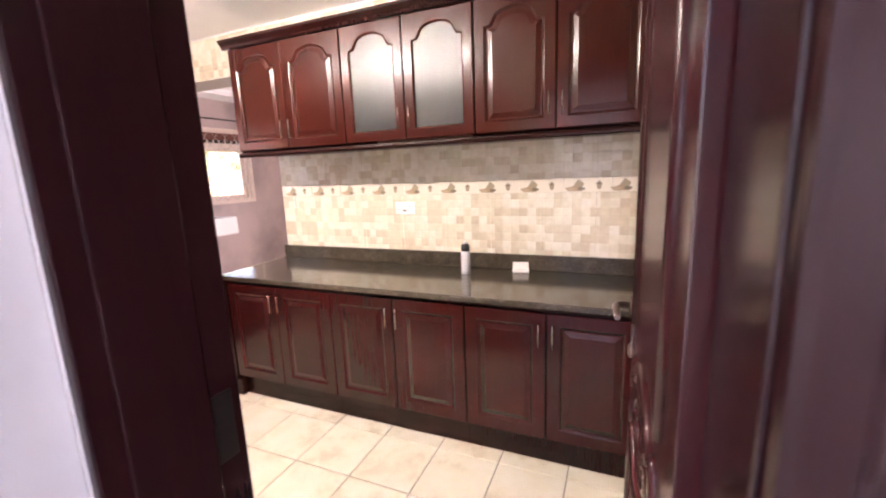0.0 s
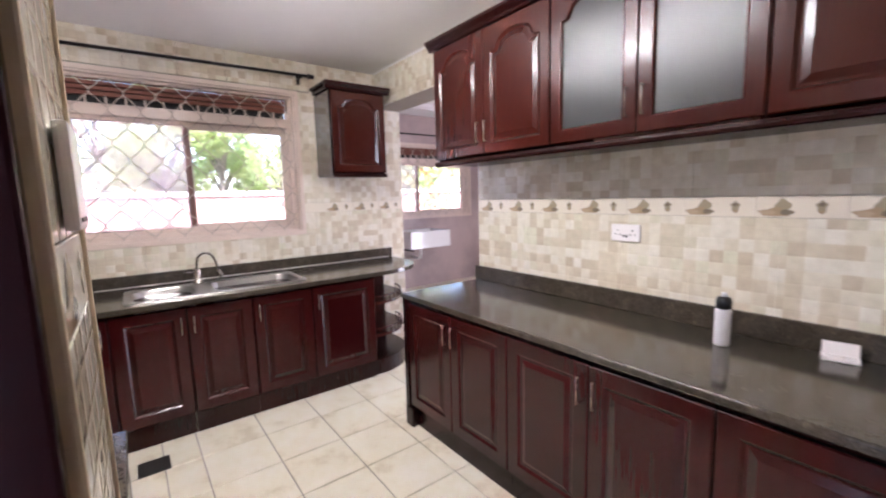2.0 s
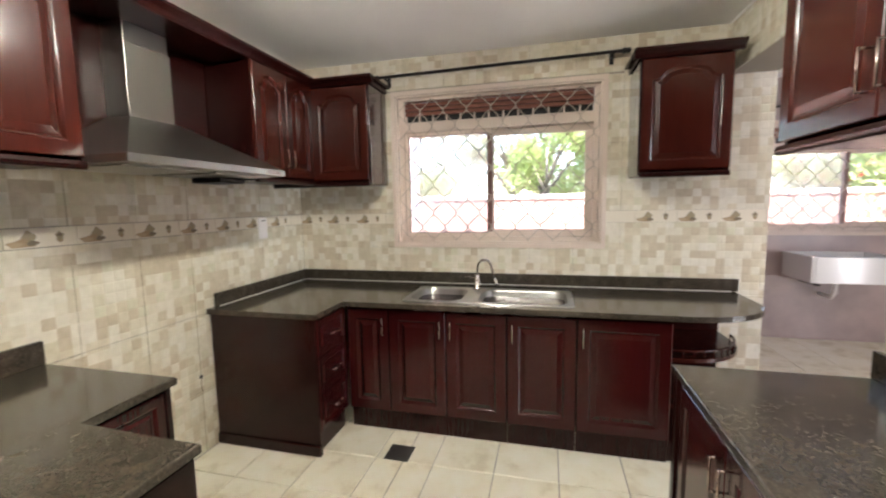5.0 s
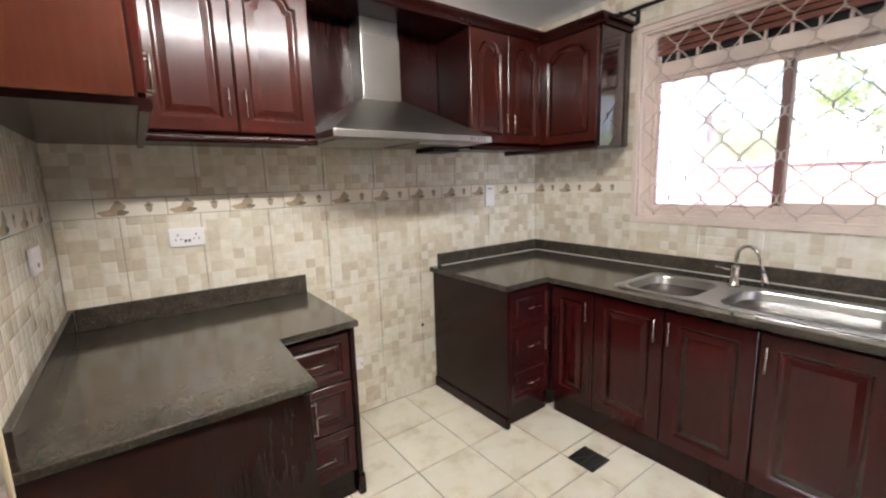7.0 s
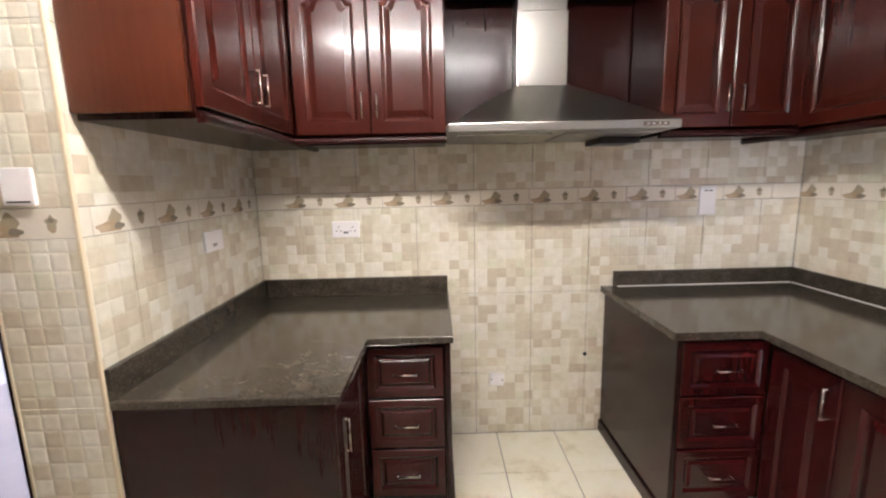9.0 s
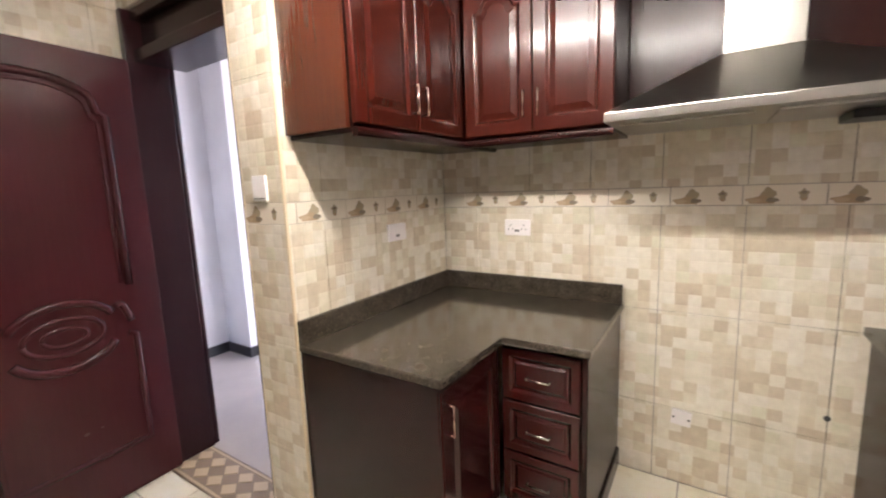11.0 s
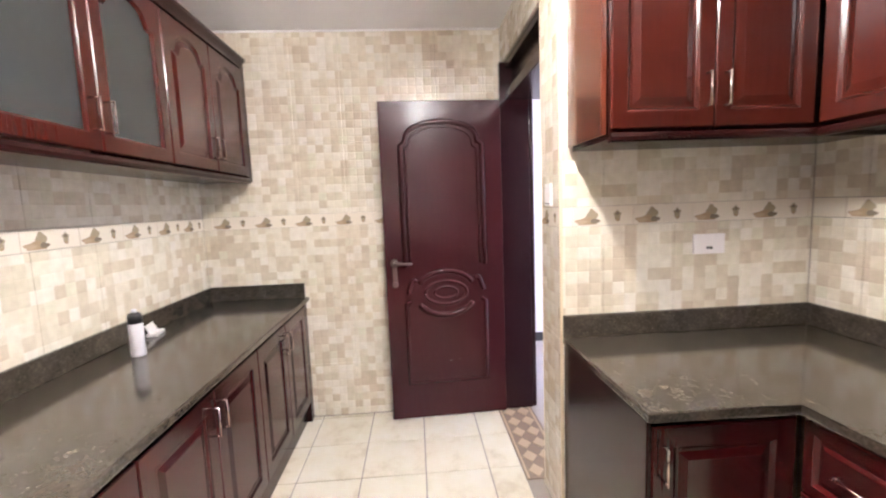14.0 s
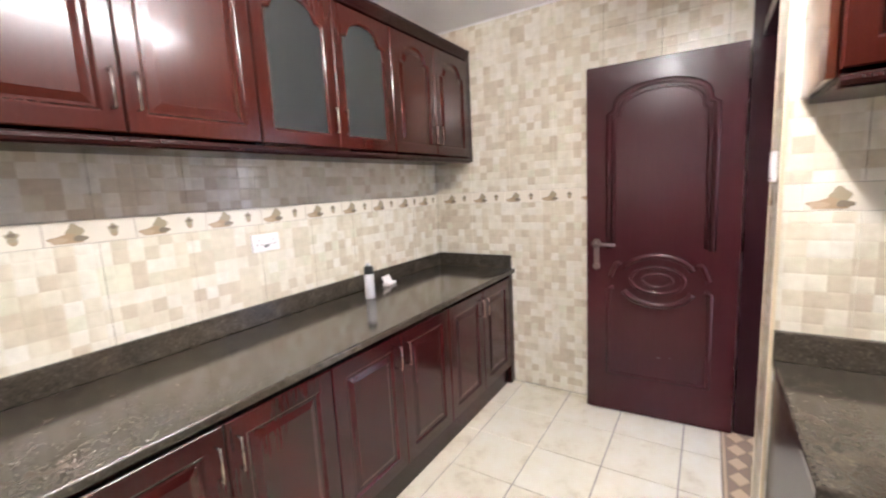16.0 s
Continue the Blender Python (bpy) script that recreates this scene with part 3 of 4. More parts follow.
for z, nm in ((0.30, "shelf"), (0.56, "shelf")):
    part(nm, add_prism(bmesh.new(), quarter(0.60, 0.43, 0.36), z, z + 0.022, 0.004), M_CHERRY, shelf)
    _bm = bmesh.new()
    out = quarter(0.588, 0.418, 0.35)[1:-1]
    add_tube(_bm, [(x, y, z + 0.062) for x, y in out], 0.006)
    for x, y in out[::1]:
        add_tube(_bm, [(x, y, z + 0.02), (x, y, z + 0.060)], 0.0045, 6)
    part("gallery_rail", _bm, M_CHERRY, shelf)
part("curved_plinth", add_prism(bmesh.new(), quarter(0.615, 0.44, 0.37), 0.001, 0.12, 0.004), M_CARCASS, shelf)

# south-east corner base
unit2 = base_unit("dark mahogany three-drawer base cabinet", pose(-1.518, 0.032, 0, 0, 0, 180), 0.307, [], h=0.796, drawers=3, d=0.60, group="drawer cabinets")
unit = base_unit("dark red corner base cabinet with a narrow door", pose(-1.490, 0.478, 0, 0, 0, -90), 0.42, [(0.42, "l")], h=0.796, d=0.59, group="base cabinets in the corner")
adopt("end_panel", box(-1.512, -0.890, 0.479, 0.494, 0.001, 0.796, 0.003), M_CARCASS, unit)
_bm = box(-1.850, -1.828, -0.575, 0.052, 0.10, 0.796, 0.003)
add_box(_bm, -1.860, -1.826, -0.575, 0.055, 0.001, 0.10, 0.010)
adopt("end_panel", _bm, M_CARCASS, unit2)

# worktops
def worktop(label, outline, ups, top=0.828, bevel=0.007):
    t = thing("worktop", pose(0, 0, 0), label=label, category="worktop")
    bm = add_prism(bmesh.new(), outline, top - 0.03, top, bevel)
    part("slab", bm, M_GRANITE, t)
    for u in ups:
        part("upstand", box(*u, top + 0.0005, 0.921, 0.003), M_GRANITE, t)
    return t


worktop("long polished dark granite worktop with an upstand", [(-2.345, 1.808), (0.197, 1.808), (0.197, 2.428), (-2.345, 2.428)],
        [(-2.345, 0.176, 2.408, 2.428), (0.177, 0.197, 1.83, 2.428)])
worktop("corner worktop of dark speckled granite", [(-1.862, -0.578), (-0.887, -0.578), (-0.887, 0.500), (-1.530, 0.500), (-1.530, 0.072), (-1.862, 0.072)],
        [(-1.857, -0.909, -0.578, -0.558), (-0.907, -0.887, -0.578, 0.500)])
tip = [(-3.0, 2.06)] + [(-3.0 - 0.36 * (1 - math.cos(a)), 2.06 + 0.46 * math.sin(a)) for a in [math.pi / 2 * i / 10 for i in range(1, 11)]]
SX0, SX1, SY0, SY1 = -3.50, -3.085, 0.50, 1.50
worktop("long dark granite worktop with a rounded end and sink",
    [(W + 0.002, S + 0.002), (-2.678, S + 0.002), (-2.678, 0.132), (-3.0, 0.132)] + tip + [(W + 0.002, 2.52), (W + 0.002, 1.0),
     (SX0, 1.0), (SX0, SY1), (SX1, SY1), (SX1, SY0), (SX0, SY0), (SX0, 0.9998), (W + 0.002, 0.9998)],
    [(W + 0.022, -2.74, S + 0.002, S + 0.022), (W + 0.002, W + 0.021, S + 0.002, 2.54)], top=0.84, bevel=0.0)


M_SEAL = mat("white_silicone", (0.72, 0.70, 0.66), 0.4)
for b in ((W + 0.0215, W + 0.026, S + 0.03, 2.50), (W + 0.028, -2.76, S + 0.0225, S + 0.027)):
    whole("silicone_seal", box(*b, 0.8403, 0.844), M_SEAL, label="thin white silicone bead along the worktop upstand", category="sealant")


# ---- sink and tap ----
def add_bowl(bm, x0, x1, y0, y1, top, depth, r=0.05):
    def rr(x0, x1, y0, y1, r, z):
        pts = []
        for cx, cy, a0 in ((x1 - r, y1 - r, 0), (x0 + r, y1 - r, 90), (x0 + r, y0 + r, 180), (x1 - r, y0 + r, 270)):
            for i in range(6):
                a = radians(a0 + 18 * i)
                pts.append(bm.verts.new((cx + r * math.cos(a), cy + r * math.sin(a), z)))
        return pts
    rings = [rr(x0, x1, y0, y1, r, top), rr(x0 + 0.006, x1 - 0.006, y0 + 0.006, y1 - 0.006, r, top - 0.012),
             rr(x0 + 0.015, x1 - 0.015, y0 + 0.015, y1 - 0.015, r, top - depth + 0.03), rr(x0 + 0.05, x1 - 0.05, y0 + 0.05, y1 - 0.05, r * 0.6, top - depth)]
    for a, b in zip(rings, rings[1:]):
        for i in range(24):
            f = bm.faces.new((a[i], a[(i + 1) % 24], b[(i + 1) % 24], b[i]))
            f.smooth = True
    bm.faces.new(rings[-1])
    return rings[0]


sink = thing("kitchen_sink", pose(0, 0, -0.010), label="double-bowl stainless steel sink set in granite", category="sink")
B1, B2 = (-3.455, -3.100, 0.525, 0.850), (-3.455, -3.100, 0.950, 1.475)
for nm, bx in (("bowl", B1), ("bowl", B2)):
    _bm = bmesh.new()
    add_bowl(_bm, *bx, 0.8575, 0.17, 0.075)
    part(nm, _bm, M_SINK, sink)
RX0, RX1, RY0, RY1 = SX0 - 0.012, SX1 + 0.012, SY0 - 0.012, SY1 + 0.012


def round_rect(x0, x1, y0, y1, r, k=6):
    out = []
    for cx, cy, a0 in ((x1 - r, y1 - r, 0), (x0 + r, y1 - r, 90), (x0 + r, y0 + r, 180), (x1 - r, y0 + r, 270)):
        out += [(cx + r * math.cos(radians(a0 + 90 / (k - 1) * i)), cy + r * math.sin(radians(a0 + 90 / (k - 1) * i))) for i in range(k)]
    return out


def add_loop(bm, pts, z):
    vs = [bm.verts.new((x, y, z)) for x, y in pts]
    return vs, [bm.edges.new((vs[i], vs[(i + 1) % len(vs)])) for i in range(len(vs))]


_bm = bmesh.new()
_out, _edges = add_loop(_bm, round_rect(RX0 + 0.008, RX1 - 0.008, RY0 + 0.008, RY1 - 0.008, 0.035), 0.8575)
for bx in (B1, B2):
    _edges += add_loop(_bm, round_rect(*bx, 0.075), 0.8575)[1]
bmesh.ops.triangle_fill(_bm, edges=_edges, use_beauty=True)
for _d, _z in ((0.003, 0.859), (0.0, 0.8515)):
    _nxt = [_bm.verts.new((x, y, _z)) for x, y in round_rect(RX0 + _d, RX1 - _d, RY0 + _d, RY1 - _d, 0.040)]
    for i in range(len(_out)):
        j = (i + 1) % len(_out)
        _bm.faces.new((_out[i], _out[j], _nxt[j], _nxt[i]))
    _out = _nxt
part("rim", _bm, M_SINK, sink, "pressed steel rim with round corners")
for bx in (B1, B2):
    _bm = add_lathe(bmesh.new(), [(0.035, 0.0), (0.035, 0.004), (0.022, 0.006)], ((bx[0] + bx[1]) / 2, (bx[2] + bx[3]) / 2))
    w_ = part("waste", _bm, M_CHROME, sink)
    w_.location = (0, 0, 0.688)

tap = thing("kitchen_tap", pose(-3.47, 0.895, 0.848) @ Matrix.Scale(0.88, 4), label="chrome swan-neck mixer tap behind the sink", category="tap")
part("tap_body", add_lathe(bmesh.new(), [(0.030, 0.0), (0.030, 0.008), (0.021, 0.014), (0.021, 0.10), (0.018, 0.115)]), M_CHROME, tap)
_pts = [(0, 0, 0.10), (0, 0.002, 0.16)] + [(0.022 * (1 - math.cos(a)), 0.004 + 0.058 * (1 - math.cos(a)), 0.17 + 0.062 * math.sin(a)) for a in [math.pi * i / 10 for i in range(0, 10)]] + [(0.046, 0.132, 0.135), (0.050, 0.146, 0.085)]
part("spout", add_tube(bmesh.new(), _pts, 0.0085, 10), M_CHROME, tap)
part("spray_head", add_tube(bmesh.new(), [(0.049, 0.142, 0.100), (0.052, 0.152, 0.062), (0.054, 0.158, 0.042)], [0.011, 0.016, 0.017], 12), M_CHROME, tap)
part("lever", add_tube(bmesh.new(), [(0, 0, 0.088), (0.012, -0.045, 0.092), (0.018, -0.095, 0.100)], [0.008, 0.006, 0.005], 8), M_CHROME, tap)

# ---- cooker hood ----
hood = thing("cooker_hood", pose(-2.31, S, 0), label="stainless steel chimney cooker hood", category="hood")
HW, HD = 0.448, 0.525
part("rim", box(-HW, HW, 0.002, HD, 1.596, 1.628, 0.003), M_STEEL, hood)
_bm = bmesh.new()
lo = [_bm.verts.new(c) for c in ((-HW + 0.004, 0.002, 1.628), (HW - 0.004, 0.002, 1.628), (HW - 0.004, HD - 0.004, 1.628), (-HW + 0.004, HD - 0.004, 1.628))]
hi = [_bm.verts.new(c) for c in ((-0.123, 0.002, 1.838), (0.123, 0.002, 1.838), (0.123, 0.160, 1.838), (-0.123, 0.160, 1.838))]
for i in range(4):
    _bm.faces.new((lo[i], lo[(i + 1) % 4], hi[(i + 1) % 4], hi[i]))
_bm.faces.new(lo[::-1])
_bm.faces.new(hi)
part("canopy", _bm, M_STEEL, hood)
part("lower_chimney", box(-0.116, 0.116, 0.020, 0.152, 1.839, 2.16, 0.004), M_STEEL, hood)
part("upper_chimney", box(-0.111, 0.111, 0.020, 0.147, 2.161, 2.33, 0.004), M_STEEL, hood)
for x in (-0.22, 0.22):
    part("grease_filter", box(x - 0.19, x + 0.19, 0.08, 0.45, 1.588, 1.595, 0.002), M_STEEL, hood, "grey mesh grease filter")
panel_ = part("control_panel", box(-0.40, -0.30, HD - 0.001, HD + 0.0015, 1.604, 1.620), M_BRONZE, hood)
for i in range(4):
    part("button", box(-0.388 + i * 0.022, -0.381 + i * 0.022, HD + 0.0012, HD + 0.003, 1.609, 1.615, 0.0008), M_PLASTIC, panel_, "small pale push button")
part("duct_box", box(-0.40, -0.22, 0.12, 0.30, 1.560, 1.587, 0.004), M_BLACKMETAL, hood, "dark box under the hood")

# ---- kitchen window ----
def grille_mesh(y0, y1, z0, z1, pitch, r):
    """Wavy burglar bars: mirrored pairs that touch, along x = 0."""
    bm = bmesh.new()
    k = int((y1 - y0) / pitch) + 2
    half = pitch / 2
    step = pitch * 1.22
    for i in range(-1, k):
        for sgn in (1, -1):
            pts = []
            c = y0 + i * pitch + half
            z, j = z0, 0
            while z < z1 - 1e-6:
                a, b = (c, c + sgn * half * 0.98) if j % 2 == 0 else (c + sgn * half * 0.98, c)
                for f, g in ((0.0, 0.0), (0.14, 0.0), (0.36, 0.36), (0.5, 0.5), (0.64, 0.64), (0.86, 1.0)):
                    pts.append((0.004 * sgn, a + (b - a) * g, z + step * 0.5 * f))
                z += step * 0.5
                j += 1
            pts = [p for p in pts if y0 <= p[1] <= y1 and p[2] <= z1]
            if len(pts) > 2:
                add_tube(bm, pts, r, 5)
    return bm


def window(name, label, x, win, face, split, vent=True):
    """A window in a wall facing +x: architrave, frame, transom, two sliding panes, vent slats and grille."""
    y0, y1, z0, z1 = win
    t = thing(name, pose(x, 0, 0), label=label, category="window", kind="structure")
    bm = bmesh.new()
    f = 0.032
    for b in ((y0 - f, y1 + f, z0 - f, z0), (y0 - f, y1 + f, z1, z1 + f), (y0 - f, y0, z0, z1), (y1, y1 + f, z0, z1)):
        add_box(bm, 0.0, 0.014, *b, 0.003)
    part("architrave", bm, M_WINFRAME, t)
    bm = bmesh.new()
    for b in ((y0, y1, z0, z0 + 0.045), (y0, y1, z1 - 0.03, z1), (y0, y0 + 0.05, z0 + 0.045, z1 - 0.03), (y1 - 0.05, y1, z0 + 0.045, z1 - 0.03)):
        add_box(bm, -0.12, -0.045, *b, 0.004)
    for b in ((y0, y1, z0, z0 + 0.012), (y0, y1, z1 - 0.012, z1), (y0, y0 + 0.012, z0 + 0.012, z1 - 0.012), (y1 - 0.012, y1, z0 + 0.012, z1 - 0.012)):
        add_box(bm, -0.045, -0.002, *b)
    part("frame", bm, M_WINFRAME, t)
    zt = z1 - 0.26
    part("transom", box(-0.115, -0.04, y0 + 0.05, y1 - 0.05, zt, zt + 0.075, 0.005), M_WINFRAME, t)
    ym = y0 + (y1 - y0) * split
    for a, b, dx in ((y0 + 0.05, ym + 0.02, -0.075), (ym - 0.02, y1 - 0.05, -0.105)):
        sash = bmesh.new()
        wd = 0.05 if dx == -0.105 else 0.035
        lo_ = z0 + 0.046
        inner_side = dx == -0.075
        stiles = [(a, a + wd, lo_ + wd, zt - wd), (b - wd, b, lo_ + wd, zt - wd)]
        meeting = stiles.pop(1) if inner_side else None
        for q in ((a, b, lo_, lo_ + wd), (a, b, zt - wd, zt - 0.001), *stiles):
            add_box(sash, dx - 0.012, dx + 0.012, *q, 0.003)
        s = part("sash", sash, M_WINFRAME, t)
        if meeting:
            part("meeting_stile", box(dx - 0.012, dx + 0.014, *meeting, 0.003), M_STILE, s, "red-brown meeting stile")
        g = part("pane", box(dx - 0.002, dx + 0.002, a + wd - 0.004, b - wd + 0.004, lo_ + wd - 0.004, zt - wd + 0.004), M_GLASS, s)
        g.visible_shadow = False
        if dx == -0.075:
            g = part("insect_screen", box(dx + 0.0125, dx + 0.0135, a + wd - 0.01, b - wd + 0.01, lo_ + wd - 0.01, zt - wd + 0.01), M_SCREEN, s, "fine pale insect screen")
            g.visible_shadow = False
    bm = bmesh.new()
    k = int((y1 - y0 - 0.1) / 0.105)
    for i in range(4):
        zz = zt + 0.128 + i * 0.032
        if zz < z1 - 0.035:
            add_box(bm, -0.105 + i * 0.006, -0.08 + i * 0.006, y0 + 0.05, y1 - 0.05, zz, zz + 0.027, 0.004)
    part("vent_slats", bm, M_LOUVRE, t, "red-brown vent slats")
    bm = bmesh.new()
    for i in range(k + 1):
        yy = y0 + 0.05 + i * 0.105
        add_box(bm, -0.10, -0.085, yy, yy + 0.012, zt + 0.075, zt + 0.128)
    part("vent_posts", bm, M_WINFRAME, t)
    part("vent_back", box(-0.135, -0.125, y0 + 0.05, y1 - 0.05, zt + 0.075, z1 - 0.03), M_DARKHOLE, t)
    g = part("grille", grille_mesh(y0 + 0.012, y1 - 0.012, z0 + 0.012, z1 - 0.02, 0.174, 0.0038), M_GRILLE, t, "cream wavy burglar grille")
    g.location = (-0.022, 0, 0)
    return t


window("window_1", "beige framed sliding window with a wavy grille", W, WIN, 1, 0.475)
window("window_2", "wide utility window with a wavy grille", UT[0], UWIN, 1, 0.5)

rod = thing("curtain_rod", pose(-3.625, 0, 2.355), label="black metal curtain rod above the window", category="curtain rod")
part("rod", add_tube(bmesh.new(), [(0, 0.16, -0.012), (0, 1.80, 0.010)], 0.011, 12), M_BLACKMETAL, rod)
for y, s, z in ((0.16, -1, -0.012), (1.80, 1, 0.010)):
    part("finial", add_tube(bmesh.new(), [(0, y, z), (0, y + s * 0.012, z), (0, y + s * 0.025, z), (0, y + s * 0.045, z), (0, y + s * 0.055, z)], [0.014, 0.020, 0.014, 0.018, 0.004], 10), M_BLACKMETAL, rod)
    _bm = add_tube(bmesh.new(), [(0, y - s * 0.05, z - 0.014), (-0.083, y - s * 0.05, z - 0.014)], 0.007, 8)
    add_box(_bm, -0.084, -0.078, y - s * 0.05 - 0.014, y - s * 0.05 + 0.014, z - 0.055, z + 0.02, 0.002)
    part("bracket", _bm, M_BLACKMETAL, rod)
rod2 = thing("curtain_rod", pose(UT[0] + 0.09, 0, 2.31), label="dark curtain rod above the utility window", category="curtain rod")
part("rod", add_tube(bmesh.new(), [(0, 3.05, 0), (0, 5.35, 0)], 0.011, 10), M_BLACKMETAL, rod2)
for y in (3.2, 5.2):
    part("bracket", add_tube(bmesh.new(), [(0, y, 0), (-0.089, y, 0)], 0.007, 8), M_BLACKMETAL, rod2)

# ---- doorway and door ----
dframe = thing("door_frame", pose(0, 0, 0), label="dark timber door frame with a solid overpanel", category="door frame", kind="structure")
_bm = box(-0.643, -0.622, 0.262, 0.498, 0.001, 2.26, 0.004)
add_box(_bm, -0.6215, -0.615, 0.30, 0.435, 0.001, 2.03, 0.003)
part("jamb", _bm, M_FRAME, dframe)
part("jamb", box(0.125, 0.163, 0.3455, 0.528, 0.001, 2.26, 0.004), M_FRAME, dframe)
part("head", box(-0.619, 0.124, 0.262, 0.493, 2.03, 2.085, 0.004), M_FRAME, dframe)
part("overpanel", box(-0.619, 0.124, 0.40, 0.45, 2.086, 2.215, 0.004), M_FRAME, dframe)
part("top_rail", box(-0.619, 0.124, 0.262, 0.493, 2.216, 2.258, 0.004), M_FRAME, dframe)
_bm = box(0.128, 0.186, 0.316, 0.345, 0.001, 2.255, 0.013)
add_box(_bm, 0.188, 0.43, 0.331, 0.345, 0.001, 2.255, 0.005)
part("side_lining", _bm, M_FRAME, dframe, "rounded glossy dark timber architrave and lining")
part("strike_plate", box(-0.6225, -0.618, 0.438, 0.478, 0.93, 1.06, 0.002), M_BLACKMETAL, dframe, "dull metal strike plate")
DW, DH = 0.755, 2.02
door = thing("door_1", pose(0.118, 0.535, 0.008, 0, 0, 92.2), label="dark maroon panelled timber door standing open", category="door", kind="structure")


def curve_bar(pts, r, flat=0.8):
    bm = bmesh.new()
    add_tube(bm, pts, r, 8)
    for v in bm.verts:
        v.co.y *= flat
    return bm


part("leaf", box(0, DW, -0.02, 0.02, 0, DH, 0.003), M_DOOR, door)


for side in (1, -1):
    yy = side * 0.0195
    cx, hw = DW / 2, 0.255
    top = [(cx + hw, 1.0), (cx + hw, 1.755), (cx + hw - 0.03, 1.77), (cx + hw - 0.035, 1.80)]
    top += [(cx + (hw - 0.035) * math.cos(a), 1.80 + 0.095 * math.sin(a)) for a in [math.pi * i / 16 for i in range(1, 16)]]
    top += [(cx - hw + 0.035, 1.80), (cx - hw + 0.03, 1.77), (cx - hw, 1.755), (cx - hw, 1.0)]
    part("upper_moulding", curve_bar([(x, 0, z) for x, z in top], 0.017), M_DOOR, door).location = (0, yy, 0)
    inner_ = [(cx + (x - cx) * 0.88, 1.0 + (z - 1.0) * 0.955 + 0.01) for x, z in top]
    part("inner_bead", curve_bar([(x, 0, z) for x, z in inner_], 0.008), M_DOOR, door).location = (0, yy, 0)
    low = [(cx - hw + 0.03, 0.775), (cx - hw, 0.76), (cx - hw, 0.24), (cx + hw, 0.24), (cx + hw, 0.76), (cx + hw - 0.03, 0.775)]
    part("lower_moulding", curve_bar([(x, 0, z) for x, z in low], 0.016), M_DOOR, door).location = (0, yy, 0)
    arc = [(cx + 0.185 * math.cos(a), 0, 0.805 + 0.125 * math.sin(a)) for a in [math.pi * (1.12 + 0.76 * i / 14) for i in range(15)]]
    part("lower_sweep", curve_bar(arc, 0.020), M_DOOR, door).location = (0, yy, 0)
    arc = [(cx + 0.185 * math.cos(a), 0, 0.84 + 0.125 * math.sin(a)) for a in [math.pi * (0.12 + 0.76 * i / 14) for i in range(15)]]
    part("upper_sweep", curve_bar(arc, 0.017), M_DOOR, door).location = (0, yy, 0)
    for rx, rz, r in ((0.135, 0.075, 0.011), (0.075, 0.038, 0.009)):
        ring = [(cx + rx * math.cos(a), 0, 0.825 + rz * math.sin(a)) for a in [2 * math.pi * i / 24 for i in range(25)]]
        part("oval_bead", curve_bar(ring, r), M_DOOR, door).location = (0, yy, 0)
    for s in (1, -1):
        sc = [(cx + s * (0.19 + 0.055 * t_), 0, 0.905 - 0.05 * t_ + 0.03 * math.sin(t_ * math.pi * 1.3)) for t_ in [i / 8 for i in range(9)]]
        part("scroll", curve_bar(sc, 0.016), M_DOOR, door).location = (0, yy, 0)
    hb = bmesh.new()
    part("handle_plate", box(DW - 0.071, DW - 0.041, side * 0.020, side * 0.027, 0.88, 1.055, 0.003), M_BRONZE, door, "long worn metal lock plate")
    add_tube(hb, [(DW - 0.056, side * 0.026, 1.03), (DW - 0.056, side * 0.065, 1.03), (DW - 0.075, side * 0.072, 1.03), (DW - 0.165, side * 0.070, 1.028)], [0.010, 0.010, 0.010, 0.008], 10)
    part("lever", hb, M_BRONZE, door, "metal lever handle")
    for zz, rr in ((1.03, 0.026), (0.895, 0.021)):
        part("rose", add_tube(bmesh.new(), [(DW - 0.056, side * 0.0195, zz), (DW - 0.056, side * 0.030, zz), (DW - 0.056, side * 0.034, zz)], [rr, rr, rr * 0.7], 16), M_BRONZE, door, "round metal handle rose")
for z in (0.25, 1.0, 1.75):
    part("hinge", add_tube(bmesh.new(), [(-0.006, -0.022, z), (-0.006, -0.022, z + 0.1)], 0.008, 8), M_CHROME, door)

# mosaic threshold
thr = thing("threshold", pose(0, 0, 0), label="tan and brown mosaic doorway threshold", category="threshold", kind="structure")
M_THR_DARK = painted("threshold_dark", (0.27, 0.20, 0.14), 0.5)
M_THR_TAN = painted("threshold_tan", (0.56, 0.43, 0.28), 0.5, 0.1)
part("strip", box(-0.602, 0.122, 0.365, 0.585, -0.004, 0.003, 0.0), M_THR_DARK, thr)
_me = None
for i in range(6):
    for j in range(2):
        cx, cy = -0.54 + i * 0.122, 0.43 + j * 0.09
        bm = bmesh.new()
        add_prism(bm, [(0.052, 0), (0, 0.040), (-0.052, 0), (0, -0.040)], 0.0, 0.004, 0.0)
        if _me is None:
            _me = finish(bm, "diamond", M_THR_TAN)
        else:
            bm.free()
        o = new("diamond", _me)
        o.parent = thr
        o.location = (cx, cy, 0.003)
for y in (0.373, 0.568):
    part("edge_strip", box(-0.60, 0.12, y, y + 0.012, 0.003, 0.006), M_THR_TAN, thr)

